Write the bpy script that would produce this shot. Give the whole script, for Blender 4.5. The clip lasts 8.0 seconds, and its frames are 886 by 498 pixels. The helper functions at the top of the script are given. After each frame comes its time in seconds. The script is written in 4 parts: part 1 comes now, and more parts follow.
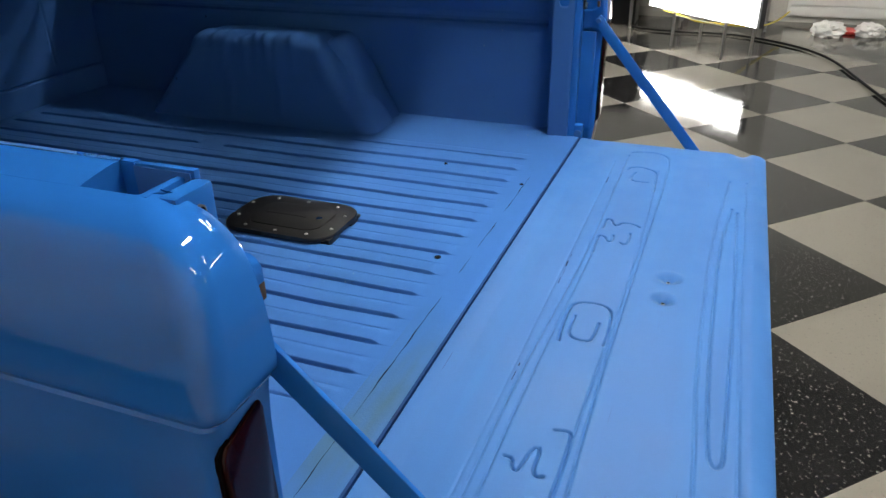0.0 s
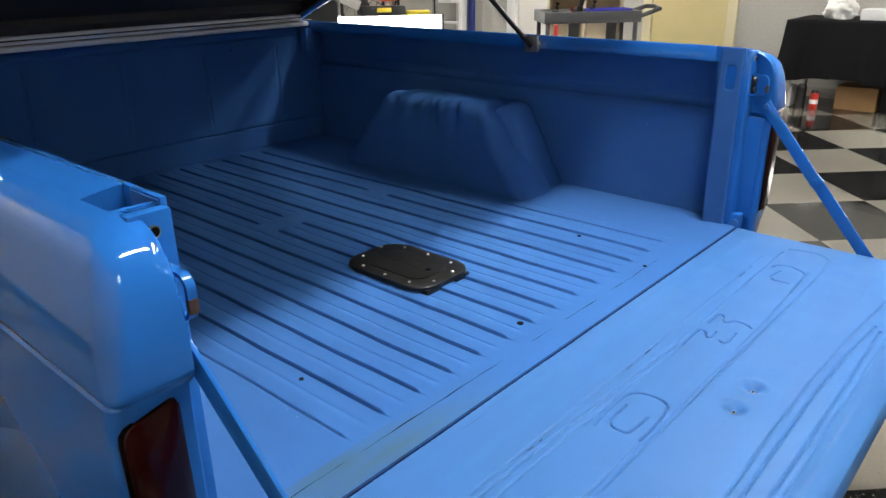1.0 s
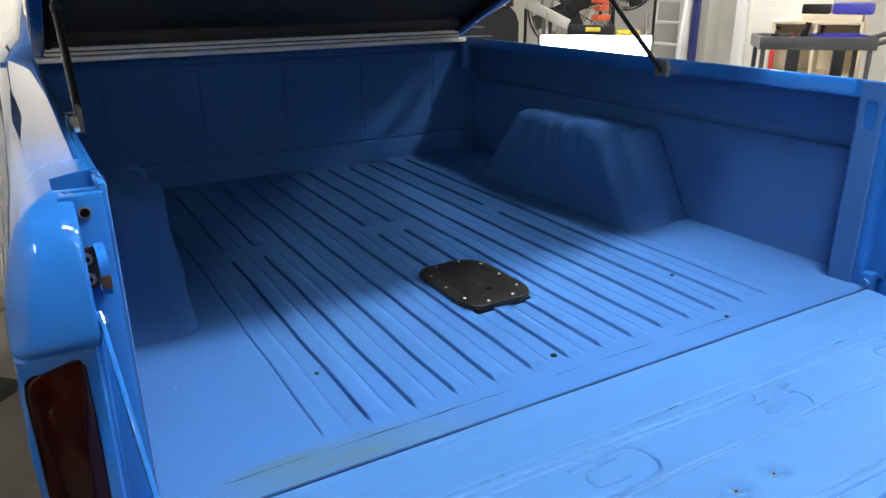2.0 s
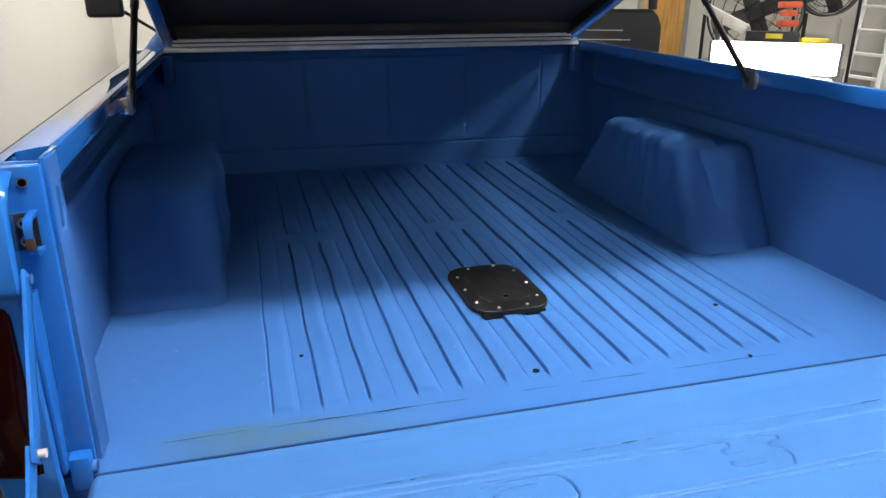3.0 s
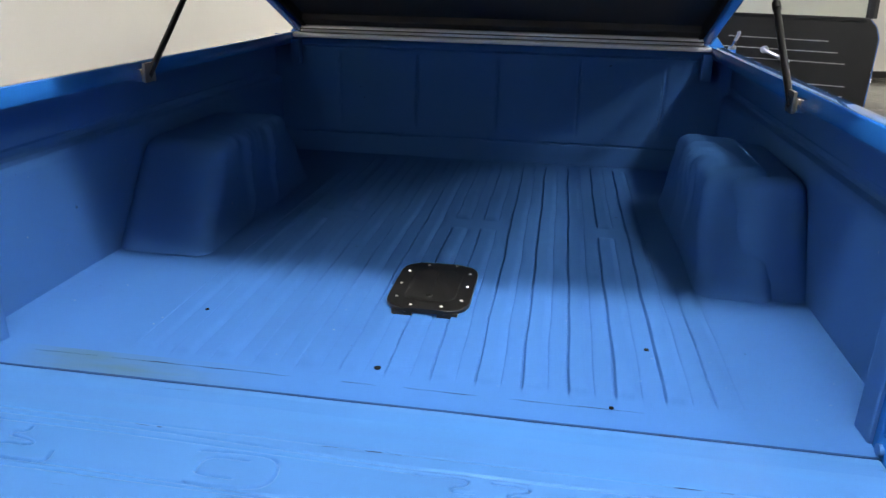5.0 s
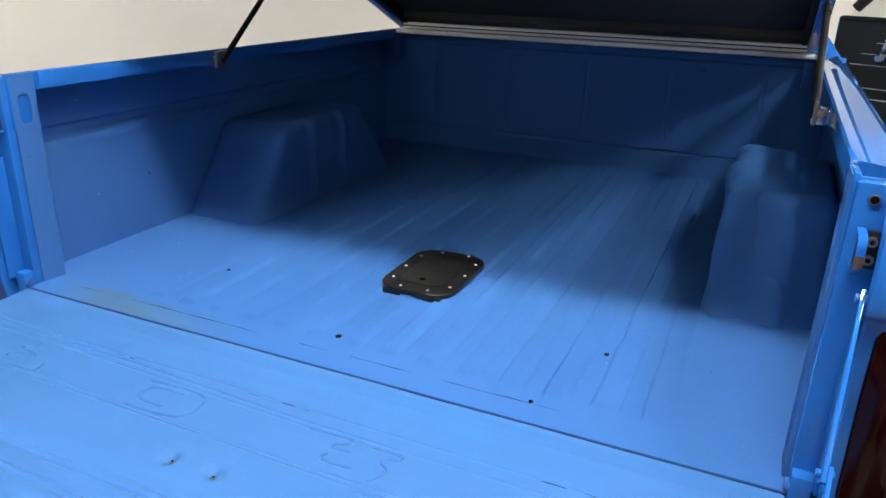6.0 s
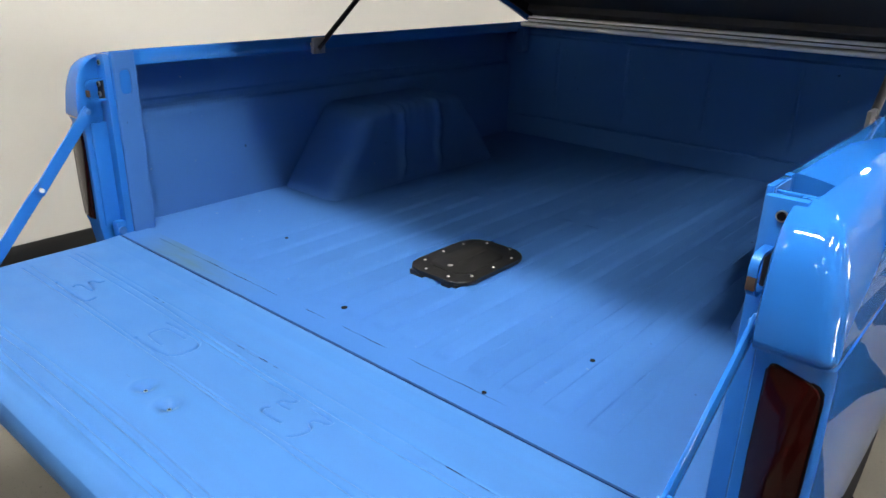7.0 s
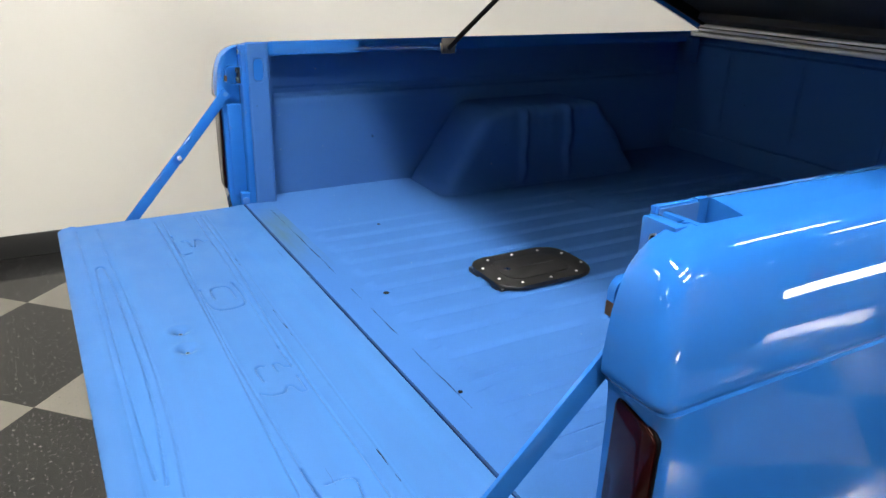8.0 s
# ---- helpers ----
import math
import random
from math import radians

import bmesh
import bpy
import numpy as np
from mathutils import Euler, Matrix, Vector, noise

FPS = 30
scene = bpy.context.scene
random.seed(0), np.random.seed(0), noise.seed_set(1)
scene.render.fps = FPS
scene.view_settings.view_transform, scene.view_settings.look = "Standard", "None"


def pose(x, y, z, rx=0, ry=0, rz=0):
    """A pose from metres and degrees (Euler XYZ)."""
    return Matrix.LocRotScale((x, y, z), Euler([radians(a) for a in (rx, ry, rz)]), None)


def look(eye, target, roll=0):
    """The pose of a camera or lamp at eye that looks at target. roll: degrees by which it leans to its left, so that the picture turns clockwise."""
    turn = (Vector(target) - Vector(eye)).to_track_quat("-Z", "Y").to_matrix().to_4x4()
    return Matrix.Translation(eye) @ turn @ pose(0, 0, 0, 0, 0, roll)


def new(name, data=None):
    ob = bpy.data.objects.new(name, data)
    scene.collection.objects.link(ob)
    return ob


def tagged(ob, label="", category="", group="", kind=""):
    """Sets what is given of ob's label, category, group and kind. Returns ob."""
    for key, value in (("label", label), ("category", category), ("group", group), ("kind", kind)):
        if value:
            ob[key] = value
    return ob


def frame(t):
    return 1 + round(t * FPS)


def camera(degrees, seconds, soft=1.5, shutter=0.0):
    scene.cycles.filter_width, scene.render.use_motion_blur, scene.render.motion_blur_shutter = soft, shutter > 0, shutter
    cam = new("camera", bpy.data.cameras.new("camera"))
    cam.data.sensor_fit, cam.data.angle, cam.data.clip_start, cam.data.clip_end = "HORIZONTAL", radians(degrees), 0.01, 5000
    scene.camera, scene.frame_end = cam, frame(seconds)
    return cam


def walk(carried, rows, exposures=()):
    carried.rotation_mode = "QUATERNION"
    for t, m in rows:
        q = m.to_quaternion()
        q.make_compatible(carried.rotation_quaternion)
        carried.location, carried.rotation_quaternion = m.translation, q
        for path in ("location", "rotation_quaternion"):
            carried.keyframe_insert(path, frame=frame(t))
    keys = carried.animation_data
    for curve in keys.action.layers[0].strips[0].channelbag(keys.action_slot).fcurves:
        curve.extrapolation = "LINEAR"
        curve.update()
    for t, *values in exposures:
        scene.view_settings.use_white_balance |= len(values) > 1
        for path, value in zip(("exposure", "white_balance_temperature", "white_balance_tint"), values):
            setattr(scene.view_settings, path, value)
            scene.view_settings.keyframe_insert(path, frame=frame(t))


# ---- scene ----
cam = camera(62.8, 8.0)
PATH = [
    (0, (-1.315, -0.438, 1.401), (0.341, 0.211, 0.486), -1.0),
    (0.5, (-1.278, -0.586, 1.405), (0.267, 0.401, 0.605), -1.0),
    (1, (-1.186, -0.734, 1.404), (0.196, 0.508, 0.665), -1.0),
    (1.5, (-1.047, -0.866, 1.401), (0.11, 0.609, 0.704), -0.7),
    (2, (-0.903, -0.961, 1.399), (0.037, 0.665, 0.709), -0.5),
    (2.2, (-0.834, -1.0, 1.402), (0.012, 0.673, 0.707), -0.2),
    (3.3, (-0.439, -1.128, 1.399), (-0.084, 0.719, 0.719), 0.3),
    (3.5, (-0.355, -1.138, 1.392), (-0.091, 0.725, 0.715), 0.6),
    (4, (-0.155, -1.155, 1.391), (-0.067, 0.725, 0.714), 0.9),
    (5.3, (0.406, -1.15, 1.405), (-0.021, 0.67, 0.695), 1.3),
    (5.5, (0.503, -1.137, 1.401), (-0.032, 0.656, 0.694), 1.2),
    (6, (0.711, -1.104, 1.411), (-0.042, 0.606, 0.698), 1.6),
    (6.5, (0.906, -1.04, 1.416), (-0.09, 0.541, 0.706), 1.6),
    (7, (1.081, -0.913, 1.416), (-0.122, 0.503, 0.677), 1.6),
    (7.5, (1.258, -0.753, 1.415), (-0.174, 0.434, 0.679), 1.6),
    (8, (1.376, -0.593, 1.418), (-0.235, 0.333, 0.677), 1.8),
]
EXPOSURES = [(0, -0.52), (0.5, -0.46), (1, -0.27), (1.5, -0.08), (2, 0.02), (4, -0.03), (5.5, -0.06), (8, -0.08)]
walk(cam, [(t, look(eye, target, roll)) for t, eye, target, roll in PATH], EXPOSURES)

# ---- world, lights, exposure ----
scene.view_settings.exposure = 0.0
world = bpy.data.worlds.new("world")
scene.world = world
world.use_nodes = True
world.node_tree.nodes["Background"].inputs[0].default_value = (0.9, 0.95, 1.0, 1)
world.node_tree.nodes["Background"].inputs[1].default_value = 0.02
TUBE_POWER = 85.0
MAIN_POWER = 272.0
FILL_POWER = 430.0
REAR_POWER = 38.0
ROW_POWER = 245.0


# ---- materials ----
def material(name, color, rough=0.5, metal=0.0, coat=0.0, grain=0.0, grain_scale=200.0, stain=0.0, stain_scale=3.0,
             stain_color=None, bump=0.0, bump_scale=60.0, emit=0.0, spec=0.5, rough_var=0.0):
    """Principled material with variation at two scales, in object space."""
    m = bpy.data.materials.new(name)
    m.use_nodes = True
    nt = m.node_tree
    p = nt.nodes["Principled BSDF"]
    p.inputs["Base Color"].default_value = (*color, 1)
    p.inputs["Roughness"].default_value = rough
    p.inputs["Metallic"].default_value = metal
    p.inputs["Coat Weight"].default_value = coat
    p.inputs["Coat Roughness"].default_value = 0.03
    p.inputs["Specular IOR Level"].default_value = spec
    if emit:
        p.inputs["Emission Color"].default_value = (*color, 1)
        p.inputs["Emission Strength"].default_value = emit
    tc = nt.nodes.new("ShaderNodeTexCoord")
    out = None

    def noise_tex(scale, detail):
        n = nt.nodes.new("ShaderNodeTexNoise")
        n.inputs["Scale"].default_value = scale
        n.inputs["Detail"].default_value = detail
        nt.links.new(tc.outputs["Object"], n.inputs["Vector"])
        return n

    def mixed(base, other, fac):
        x = nt.nodes.new("ShaderNodeMix")
        x.data_type = "RGBA"
        if base is None:
            x.inputs["A"].default_value = (*color, 1)
        else:
            nt.links.new(base, x.inputs["A"])
        x.inputs["B"].default_value = (*other, 1)
        nt.links.new(fac, x.inputs["Factor"])
        return x.outputs["Result"]

    def ramp(src, lo, hi, top):
        r = nt.nodes.new("ShaderNodeMapRange")
        r.inputs["From Min"].default_value = lo
        r.inputs["From Max"].default_value = hi
        r.inputs["To Max"].default_value = top
        nt.links.new(src, r.inputs["Value"])
        return r.outputs["Result"]

    if grain:
        n = noise_tex(grain_scale, 3)
        out = mixed(out, [c * 0.55 for c in color], ramp(n.outputs["Fac"], 0.35, 0.7, grain))
    if stain:
        n = noise_tex(stain_scale, 6)
        out = mixed(out, stain_color or [c * 0.6 for c in color], ramp(n.outputs["Fac"], 0.5, 0.75, stain))
    if out is not None:
        nt.links.new(out, p.inputs["Base Color"])
    if rough_var:
        n = noise_tex(stain_scale * 2.3, 5)
        r = nt.nodes.new("ShaderNodeMapRange")
        r.inputs["From Min"].default_value, r.inputs["From Max"].default_value = 0.3, 0.7
        r.inputs["To Min"].default_value, r.inputs["To Max"].default_value = max(rough - rough_var, 0.02), rough + rough_var
        nt.links.new(n.outputs["Fac"], r.inputs["Value"])
        nt.links.new(r.outputs["Result"], p.inputs["Roughness"])
    if bump:
        n = noise_tex(bump_scale, 4)
        b = nt.nodes.new("ShaderNodeBump")
        b.inputs["Strength"].default_value = bump
        b.inputs["Distance"].default_value = 0.004
        nt.links.new(n.outputs["Fac"], b.inputs["Height"])
        nt.links.new(b.outputs["Normal"], p.inputs["Normal"])
    return m


BLUE = (0.037, 0.116, 0.325)
bed_paint = material("bed_paint", BLUE, rough=0.55, grain=0.12, grain_scale=900, stain=0.30, stain_scale=7,
                     stain_color=(0.036, 0.098, 0.275), bump=0.10, bump_scale=500, rough_var=0.08, spec=0.0)
gate_paint = material("gate_paint", (0.039, 0.121, 0.315), rough=0.42, grain=0.06, grain_scale=800, stain=0.12, stain_scale=6,
                      stain_color=(0.033, 0.133, 0.345), bump=0.06, bump_scale=300, rough_var=0.06, spec=0.08)
body_paint = material("body_paint", (0.013, 0.106, 0.385), rough=0.6, coat=1.0, stain=0.05, stain_scale=2, spec=0.0)
body_paint.node_tree.nodes["Principled BSDF"].inputs["Coat Roughness"].default_value = 0.006
chrome = material("chrome", (0.8, 0.8, 0.82), rough=0.12, metal=1.0, rough_var=0.05)
aluminium = material("aluminium", (0.66, 0.67, 0.69), rough=0.34, metal=1.0, grain=0.25, grain_scale=80, rough_var=0.08)
bar_metal = material("bar_metal", (0.88, 0.88, 0.88), rough=0.3, metal=0.3, stain=0.1, stain_scale=30)
steel = material("steel", (0.35, 0.34, 0.33), rough=0.4, metal=1.0, stain=0.5, stain_scale=40, stain_color=(0.16, 0.09, 0.05))
# near-black base holds the shade inside the striker loop; the brown stain is rust
shaded_latch = material("shaded_latch", (0.012, 0.013, 0.018), rough=0.5, spec=0.2, stain=0.5, stain_scale=60, stain_color=(0.03, 0.016, 0.012))
rust = material("rust", (0.035, 0.017, 0.010), rough=0.8, grain=0.5, grain_scale=300)
black_plastic = material("black_plastic", (0.008, 0.008, 0.008), rough=0.38, bump=0.08, bump_scale=900, grain=0.2, spec=0.35)
screw_zinc = material("screw_zinc", (0.62, 0.61, 0.58), rough=0.38, metal=0.35)
black_metal = material("black_metal", (0.010, 0.010, 0.011), rough=0.35, spec=0.35)
dull_steel = material("dull_steel", (0.42, 0.41, 0.40), rough=0.6, stain=0.4, stain_scale=90)
black_liner = material("black_liner", (0.072, 0.068, 0.066), rough=0.9, spec=0.1, grain=0.3, grain_scale=400, bump=0.1)
black_vinyl = material("black_vinyl", (0.006, 0.006, 0.006), rough=0.65, spec=0.2, bump=0.15, bump_scale=700, grain=0.3)
rubber = material("rubber", (0.009, 0.009, 0.010), rough=0.75, spec=0.15, bump=0.1)
gap_dark = material("gap_dark", (0.011, 0.038, 0.125), rough=0.9, spec=0.02, stain=0.5, stain_scale=30, stain_color=(0.02, 0.02, 0.03))
hole_black = material("hole_black", (0.003, 0.003, 0.004), rough=0.9, spec=0.02)
lens_red = material("lens_red", (0.009, 0.0006, 0.0005), rough=0.14, spec=0.15, coat=0.05, stain=0.3, stain_scale=30, stain_color=(0.018, 0.0011, 0.0008), bump=0.08, bump_scale=26)
white_wall = material("white_wall", (0.63, 0.61, 0.555), rough=0.6, stain=0.06, stain_scale=1.2, bump=0.1, bump_scale=120, grain=0.04)
concrete = material("concrete", (0.42, 0.41, 0.37), rough=0.8, stain=0.5, stain_scale=1.6, stain_color=(0.56, 0.55, 0.50),
                    grain=0.3, grain_scale=60, bump=0.3, bump_scale=40)
dark_concrete = material("dark_concrete", (0.20, 0.20, 0.185), rough=0.85, stain=0.4, stain_scale=1.6, grain=0.3, grain_scale=60, bump=0.3, bump_scale=40)
ceiling_white = material("ceiling_white", (0.68, 0.68, 0.66), rough=0.8, stain=0.1, bump=0.1)
ceiling_dark = material("ceiling_dark", (0.07, 0.07, 0.07), rough=0.9, stain=0.3, bump=0.2)
tube_light = material("tube_light", (1.0, 0.97, 0.92), emit=TUBE_POWER)
main_tube = material("main_tube", (1.0, 0.97, 0.92), emit=MAIN_POWER)
row_tube = material("row_tube", (1.0, 0.97, 0.92), emit=ROW_POWER)
rear_tube = material("rear_tube", (1.0, 0.97, 0.92), emit=REAR_POWER)
fill_tube = material("fill_tube", (1.0, 0.97, 0.92), emit=FILL_POWER)
panel_light = material("panel_light", (1.0, 0.98, 0.95), emit=26.0)
grey_base = material("grey_base", (0.30, 0.29, 0.26), rough=0.6, stain=0.3)
baseboard_black = material("baseboard_black", (0.012, 0.012, 0.012), rough=0.4, grain=0.2)



def add_scratches(m, scale, lo, hi, amount, color):
    """Fine dark rubs, stretched along x."""
    nt = m.node_tree
    p = nt.nodes["Principled BSDF"]
    src = p.inputs["Base Color"].links[0].from_socket
    tc, mp, n, r, x = (nt.nodes.new(k) for k in ("ShaderNodeTexCoord", "ShaderNodeMapping", "ShaderNodeTexNoise", "ShaderNodeMapRange", "ShaderNodeMix"))
    mp.inputs["Scale"].default_value = scale
    n.inputs["Scale"].default_value, n.inputs["Detail"].default_value = 1.0, 3
    r.inputs["From Min"].default_value, r.inputs["From Max"].default_value, r.inputs["To Max"].default_value = lo, hi, amount
    x.data_type = "RGBA"
    x.inputs["B"].default_value = (*color, 1)
    nt.links.new(tc.outputs["Object"], mp.inputs["Vector"])
    nt.links.new(mp.outputs["Vector"], n.inputs["Vector"])
    nt.links.new(n.outputs["Fac"], r.inputs["Value"])
    nt.links.new(src, x.inputs["A"])
    nt.links.new(r.outputs["Result"], x.inputs["Factor"])
    nt.links.new(x.outputs["Result"], p.inputs["Base Color"])
    return x, r


add_scratches(gate_paint, (5, 260, 1), 0.735, 0.76, 0.7, (0.02, 0.035, 0.09))
add_scratches(gate_paint, (2.0, 30, 1), 0.45, 0.75, 0.35, (0.034, 0.141, 0.37))
add_scratches(bed_paint, (60, 70, 60), 0.74, 0.78, 0.7, (0.16, 0.22, 0.30))
add_scratches(bed_paint, (38, 44, 40), 0.75, 0.78, 0.7, (0.012, 0.03, 0.08))
sill_paint = material("sill_paint", BLUE, rough=0.45, grain=0.10, grain_scale=900, stain=0.2, stain_scale=8, stain_color=(0.034, 0.104, 0.23), bump=0.1, bump_scale=400, rough_var=0.08, spec=0.0)
mix_node, stain_range = add_scratches(sill_paint, (3.0, 14, 1), 0.32, 0.60, 0.8, (0.052, 0.100, 0.125))
# the stain keeps to one stretch of the sill
nt = sill_paint.node_tree
tc, sep, r1, r2, mul, mul2 = (nt.nodes.new(k) for k in ("ShaderNodeTexCoord", "ShaderNodeSeparateXYZ", "ShaderNodeMapRange", "ShaderNodeMapRange", "ShaderNodeMath", "ShaderNodeMath"))
for r, lo, hi in ((r1, -0.78, -0.66), (r2, -0.22, -0.42)):
    r.inputs["From Min"].default_value, r.inputs["From Max"].default_value = lo, hi
mul.operation = mul2.operation = "MULTIPLY"
nt.links.new(tc.outputs["Object"], sep.inputs["Vector"])
nt.links.new(sep.outputs["X"], r1.inputs["Value"])
nt.links.new(sep.outputs["X"], r2.inputs["Value"])
nt.links.new(r1.outputs["Result"], mul.inputs[0])
nt.links.new(r2.outputs["Result"], mul.inputs[1])
nt.links.new(mul.outputs[0], mul2.inputs[0])
nt.links.new(stain_range.outputs["Result"], mul2.inputs[1])
nt.links.new(mul2.outputs[0], mix_node.inputs["Factor"])


# ---- building helpers ----
def mesh_from(bm, name, mat, smooth=40):
    bmesh.ops.recalc_face_normals(bm, faces=bm.faces)
    me = bpy.data.meshes.new(name)
    bm.to_mesh(me)
    bm.free()
    me.materials.append(mat)
    if smooth:
        me.shade_smooth()
        me.set_sharp_from_angle(angle=radians(smooth))
    return me


def part(name, bm, mat, parent=None, label="", smooth=40):
    ob = new(name, mesh_from(bm, name, mat, smooth))
    if parent is not None:
        ob.parent = parent
    if label:
        tagged(ob, label)
    return ob


def thing(name, label, category, group="", kind="", at=(0, 0, 0)):
    ob = new(name)
    ob.empty_display_size = 0.1
    ob.location = at
    return tagged(ob, label, category, group, kind)


def box(bm, x0, x1, y0, y1, z0, z1, m=None):
    co = [(x, y, z) for x in (x0, x1) for y in (y0, y1) for z in (z0, z1)]
    v = [bm.verts.new(m @ Vector(c) if m else c) for c in co]
    for f in ((0, 1, 3, 2), (4, 6, 7, 5), (0, 4, 5, 1), (2, 3, 7, 6), (0, 2, 6, 4), (1, 5, 7, 3)):
        bm.faces.new([v[i] for i in f])
    return v


def slab(x0, x1, y0, y1, z0, z1, r=0.0, seg=2, m=None):
    bm = bmesh.new()
    box(bm, x0, x1, y0, y1, z0, z1, m)
    if r:
        bmesh.ops.bevel(bm, geom=bm.edges[:], offset=r, segments=seg, affect="EDGES", profile=0.6)
    return bm


def rings(bm, loops, close=True, caps=True):
    """Skin a list of equal rings of points."""
    made = [[bm.verts.new(c) for c in loop] for loop in loops]
    n = len(made[0])
    for a, b in zip(made, made[1:]):
        for i in range(n if close else n - 1):
            j = (i + 1) % n
            bm.faces.new((a[i], a[j], b[j], b[i]))
    if caps and close:
        bm.faces.new(made[0])
        bm.faces.new(made[-1])
    return made


def tube(bm, pts, r, seg=10, caps=True):
    pts = [Vector(p) for p in pts]
    loops = []
    up = Vector((0, 0, 1))
    for i, p in enumerate(pts):
        d = (pts[min(i + 1, len(pts) - 1)] - pts[max(i - 1, 0)]).normalized()
        s = d.cross(up if abs(d.z) < 0.95 else Vector((1, 0, 0))).normalized()
        t = s.cross(d)
        rr = r[i] if isinstance(r, (list, tuple)) else r
        loops.append([p + rr * (math.cos(a) * s + math.sin(a) * t) for a in [2 * math.pi * k / seg for k in range(seg)]])
    rings(bm, loops, caps=caps)


def tube_part(name, pts, r, mat, parent=None, label="", seg=10):
    bm = bmesh.new()
    tube(bm, pts, r, seg)
    return part(name, bm, mat, parent, label, 50)


def prism(pts, axis, a, b, r=0.0, seg=2):
    """A closed outline drawn in the two other axes, pushed from a to b along axis."""
    bm = bmesh.new()

    def place(p, s):
        q = list(p)
        q.insert(axis, s)
        return q

    rings(bm, [[place(p, a) for p in pts], [place(p, b) for p in pts]])
    if r:
        bmesh.ops.bevel(bm, geom=bm.edges[:], offset=r, segments=seg, affect="EDGES", profile=0.6)
    return bm


def rounded_rect(w, h, r, n=5, cx=0.0, cy=0.0):
    pts = []
    for sx, sy, a0 in ((1, 1, 0), (-1, 1, 90), (-1, -1, 180), (1, -1, 270)):
        for k in range(n + 1):
            a = radians(a0 + 90 * k / n)
            pts.append((cx + sx * (w / 2 - r) + r * math.cos(a), cy + sy * (h / 2 - r) + r * math.sin(a)))
    return pts


def sheet(name, xs, ys, height, mat, parent, label="", thick=0.0, smooth=60):
    """A pressed sheet: a grid in x and y with height(X, Y), and a skirt and back where it has thickness."""
    X, Y = np.meshgrid(xs, ys)
    Z = height(X, Y)
    ny, nx = X.shape
    verts = np.stack([X, Y, Z], -1).reshape(-1, 3).tolist()
    faces = [(j * nx + i, j * nx + i + 1, (j + 1) * nx + i + 1, (j + 1) * nx + i) for j in range(ny - 1) for i in range(nx - 1)]
    if thick:
        rim = [i for i in range(nx)] + [j * nx + nx - 1 for j in range(1, ny)] + [(ny - 1) * nx + i for i in range(nx - 2, -1, -1)] + [j * nx for j in range(ny - 2, 0, -1)]
        base = len(verts)
        low = float(Z.min()) - thick
        verts += [[verts[i][0], verts[i][1], low] for i in rim]
        n = len(rim)
        faces += [(rim[k], base + k, base + (k + 1) % n, rim[(k + 1) % n]) for k in range(n)]
        faces.append(tuple(base + k for k in range(n - 1, -1, -1)))
    me = bpy.data.meshes.new(name)
    me.from_pydata(verts, [], faces)
    me.materials.append(mat)
    me.shade_smooth()
    me.set_sharp_from_angle(angle=radians(smooth))
    ob = new(name, me)
    ob.parent = parent
    if label:
        tagged(ob, label)
    return ob


def polyline_distance(X, Y, pts, closed=False):
    d = np.full(X.shape, 9.0)
    pts = list(pts) + ([pts[0]] if closed else [])
    for (x0, y0), (x1, y1) in zip(pts, pts[1:]):
        ux, uy = x1 - x0, y1 - y0
        t = np.clip(((X - x0) * ux + (Y - y0) * uy) / (ux * ux + uy * uy + 1e-12), 0, 1)
        d = np.minimum(d, np.hypot(X - x0 - t * ux, Y - y0 - t * uy))
    return d


def wave(X, Y, seed=0.0):
    """A slow unevenness of beaten sheet metal, about -1 to 1."""
    return (np.sin(7.1 * X + 3.3 * Y + seed) + np.sin(-4.7 * X + 9.2 * Y + 2 * seed + 1) + np.sin(15.3 * X + 6.1 * Y + 0.7)
            + 0.6 * np.sin(11 * X - 17.7 * Y + seed)) / 3.6


# ---- the room ----
WALL_W, WALL_E, WALL_N, WALL_S, CEIL = -2.5, 7.2, 12.0, -8.5, 4.3
FAR_E, BEND = 9.6, 6.6   # the room widens past the bend
TILE = 0.622


def clip(poly, x0, x1, y0, y1):
    for axis, lim, sign in ((0, x0, 1), (0, x1, -1), (1, y0, 1), (1, y1, -1)):
        res = []
        for i, p in enumerate(poly):
            q = poly[(i + 1) % len(poly)]
            a, b = sign * (p[axis] - lim), sign * (q[axis] - lim)
            if a >= 0:
                res.append(p)
            if a * b < 0:
                t = a / (a - b)
                res.append((p[0] + t * (q[0] - p[0]), p[1] + t * (q[1] - p[1])))
        poly = res
        if len(poly) < 3:
            return []
    return poly


def wall(name, x0, x1, y0, y1, z0, z1, mat, label):
    return tagged(part(name, slab(x0, x1, y0, y1, z0, z1), mat, None, smooth=0), label, "wall", kind="structure")


wall("wall_west", WALL_W - 0.2, WALL_W, WALL_S, WALL_N, 0, CEIL, white_wall, "smooth white painted wall beside the truck")
floor_slab = tagged(part("floor", slab(WALL_W - 0.2, FAR_E + 0.2, WALL_S - 0.2, WALL_N + 0.2, -0.2, -0.004), black_plastic, smooth=0),
                    "checkered floor of dark and beige vinyl tiles", "floor", kind="structure")
tagged(part("ceiling", slab(WALL_W - 0.2, FAR_E + 0.2, WALL_S - 0.2, WALL_N + 0.2, CEIL, CEIL + 0.15), ceiling_dark, smooth=0),
       "dark open workshop ceiling", "ceiling", kind="structure")
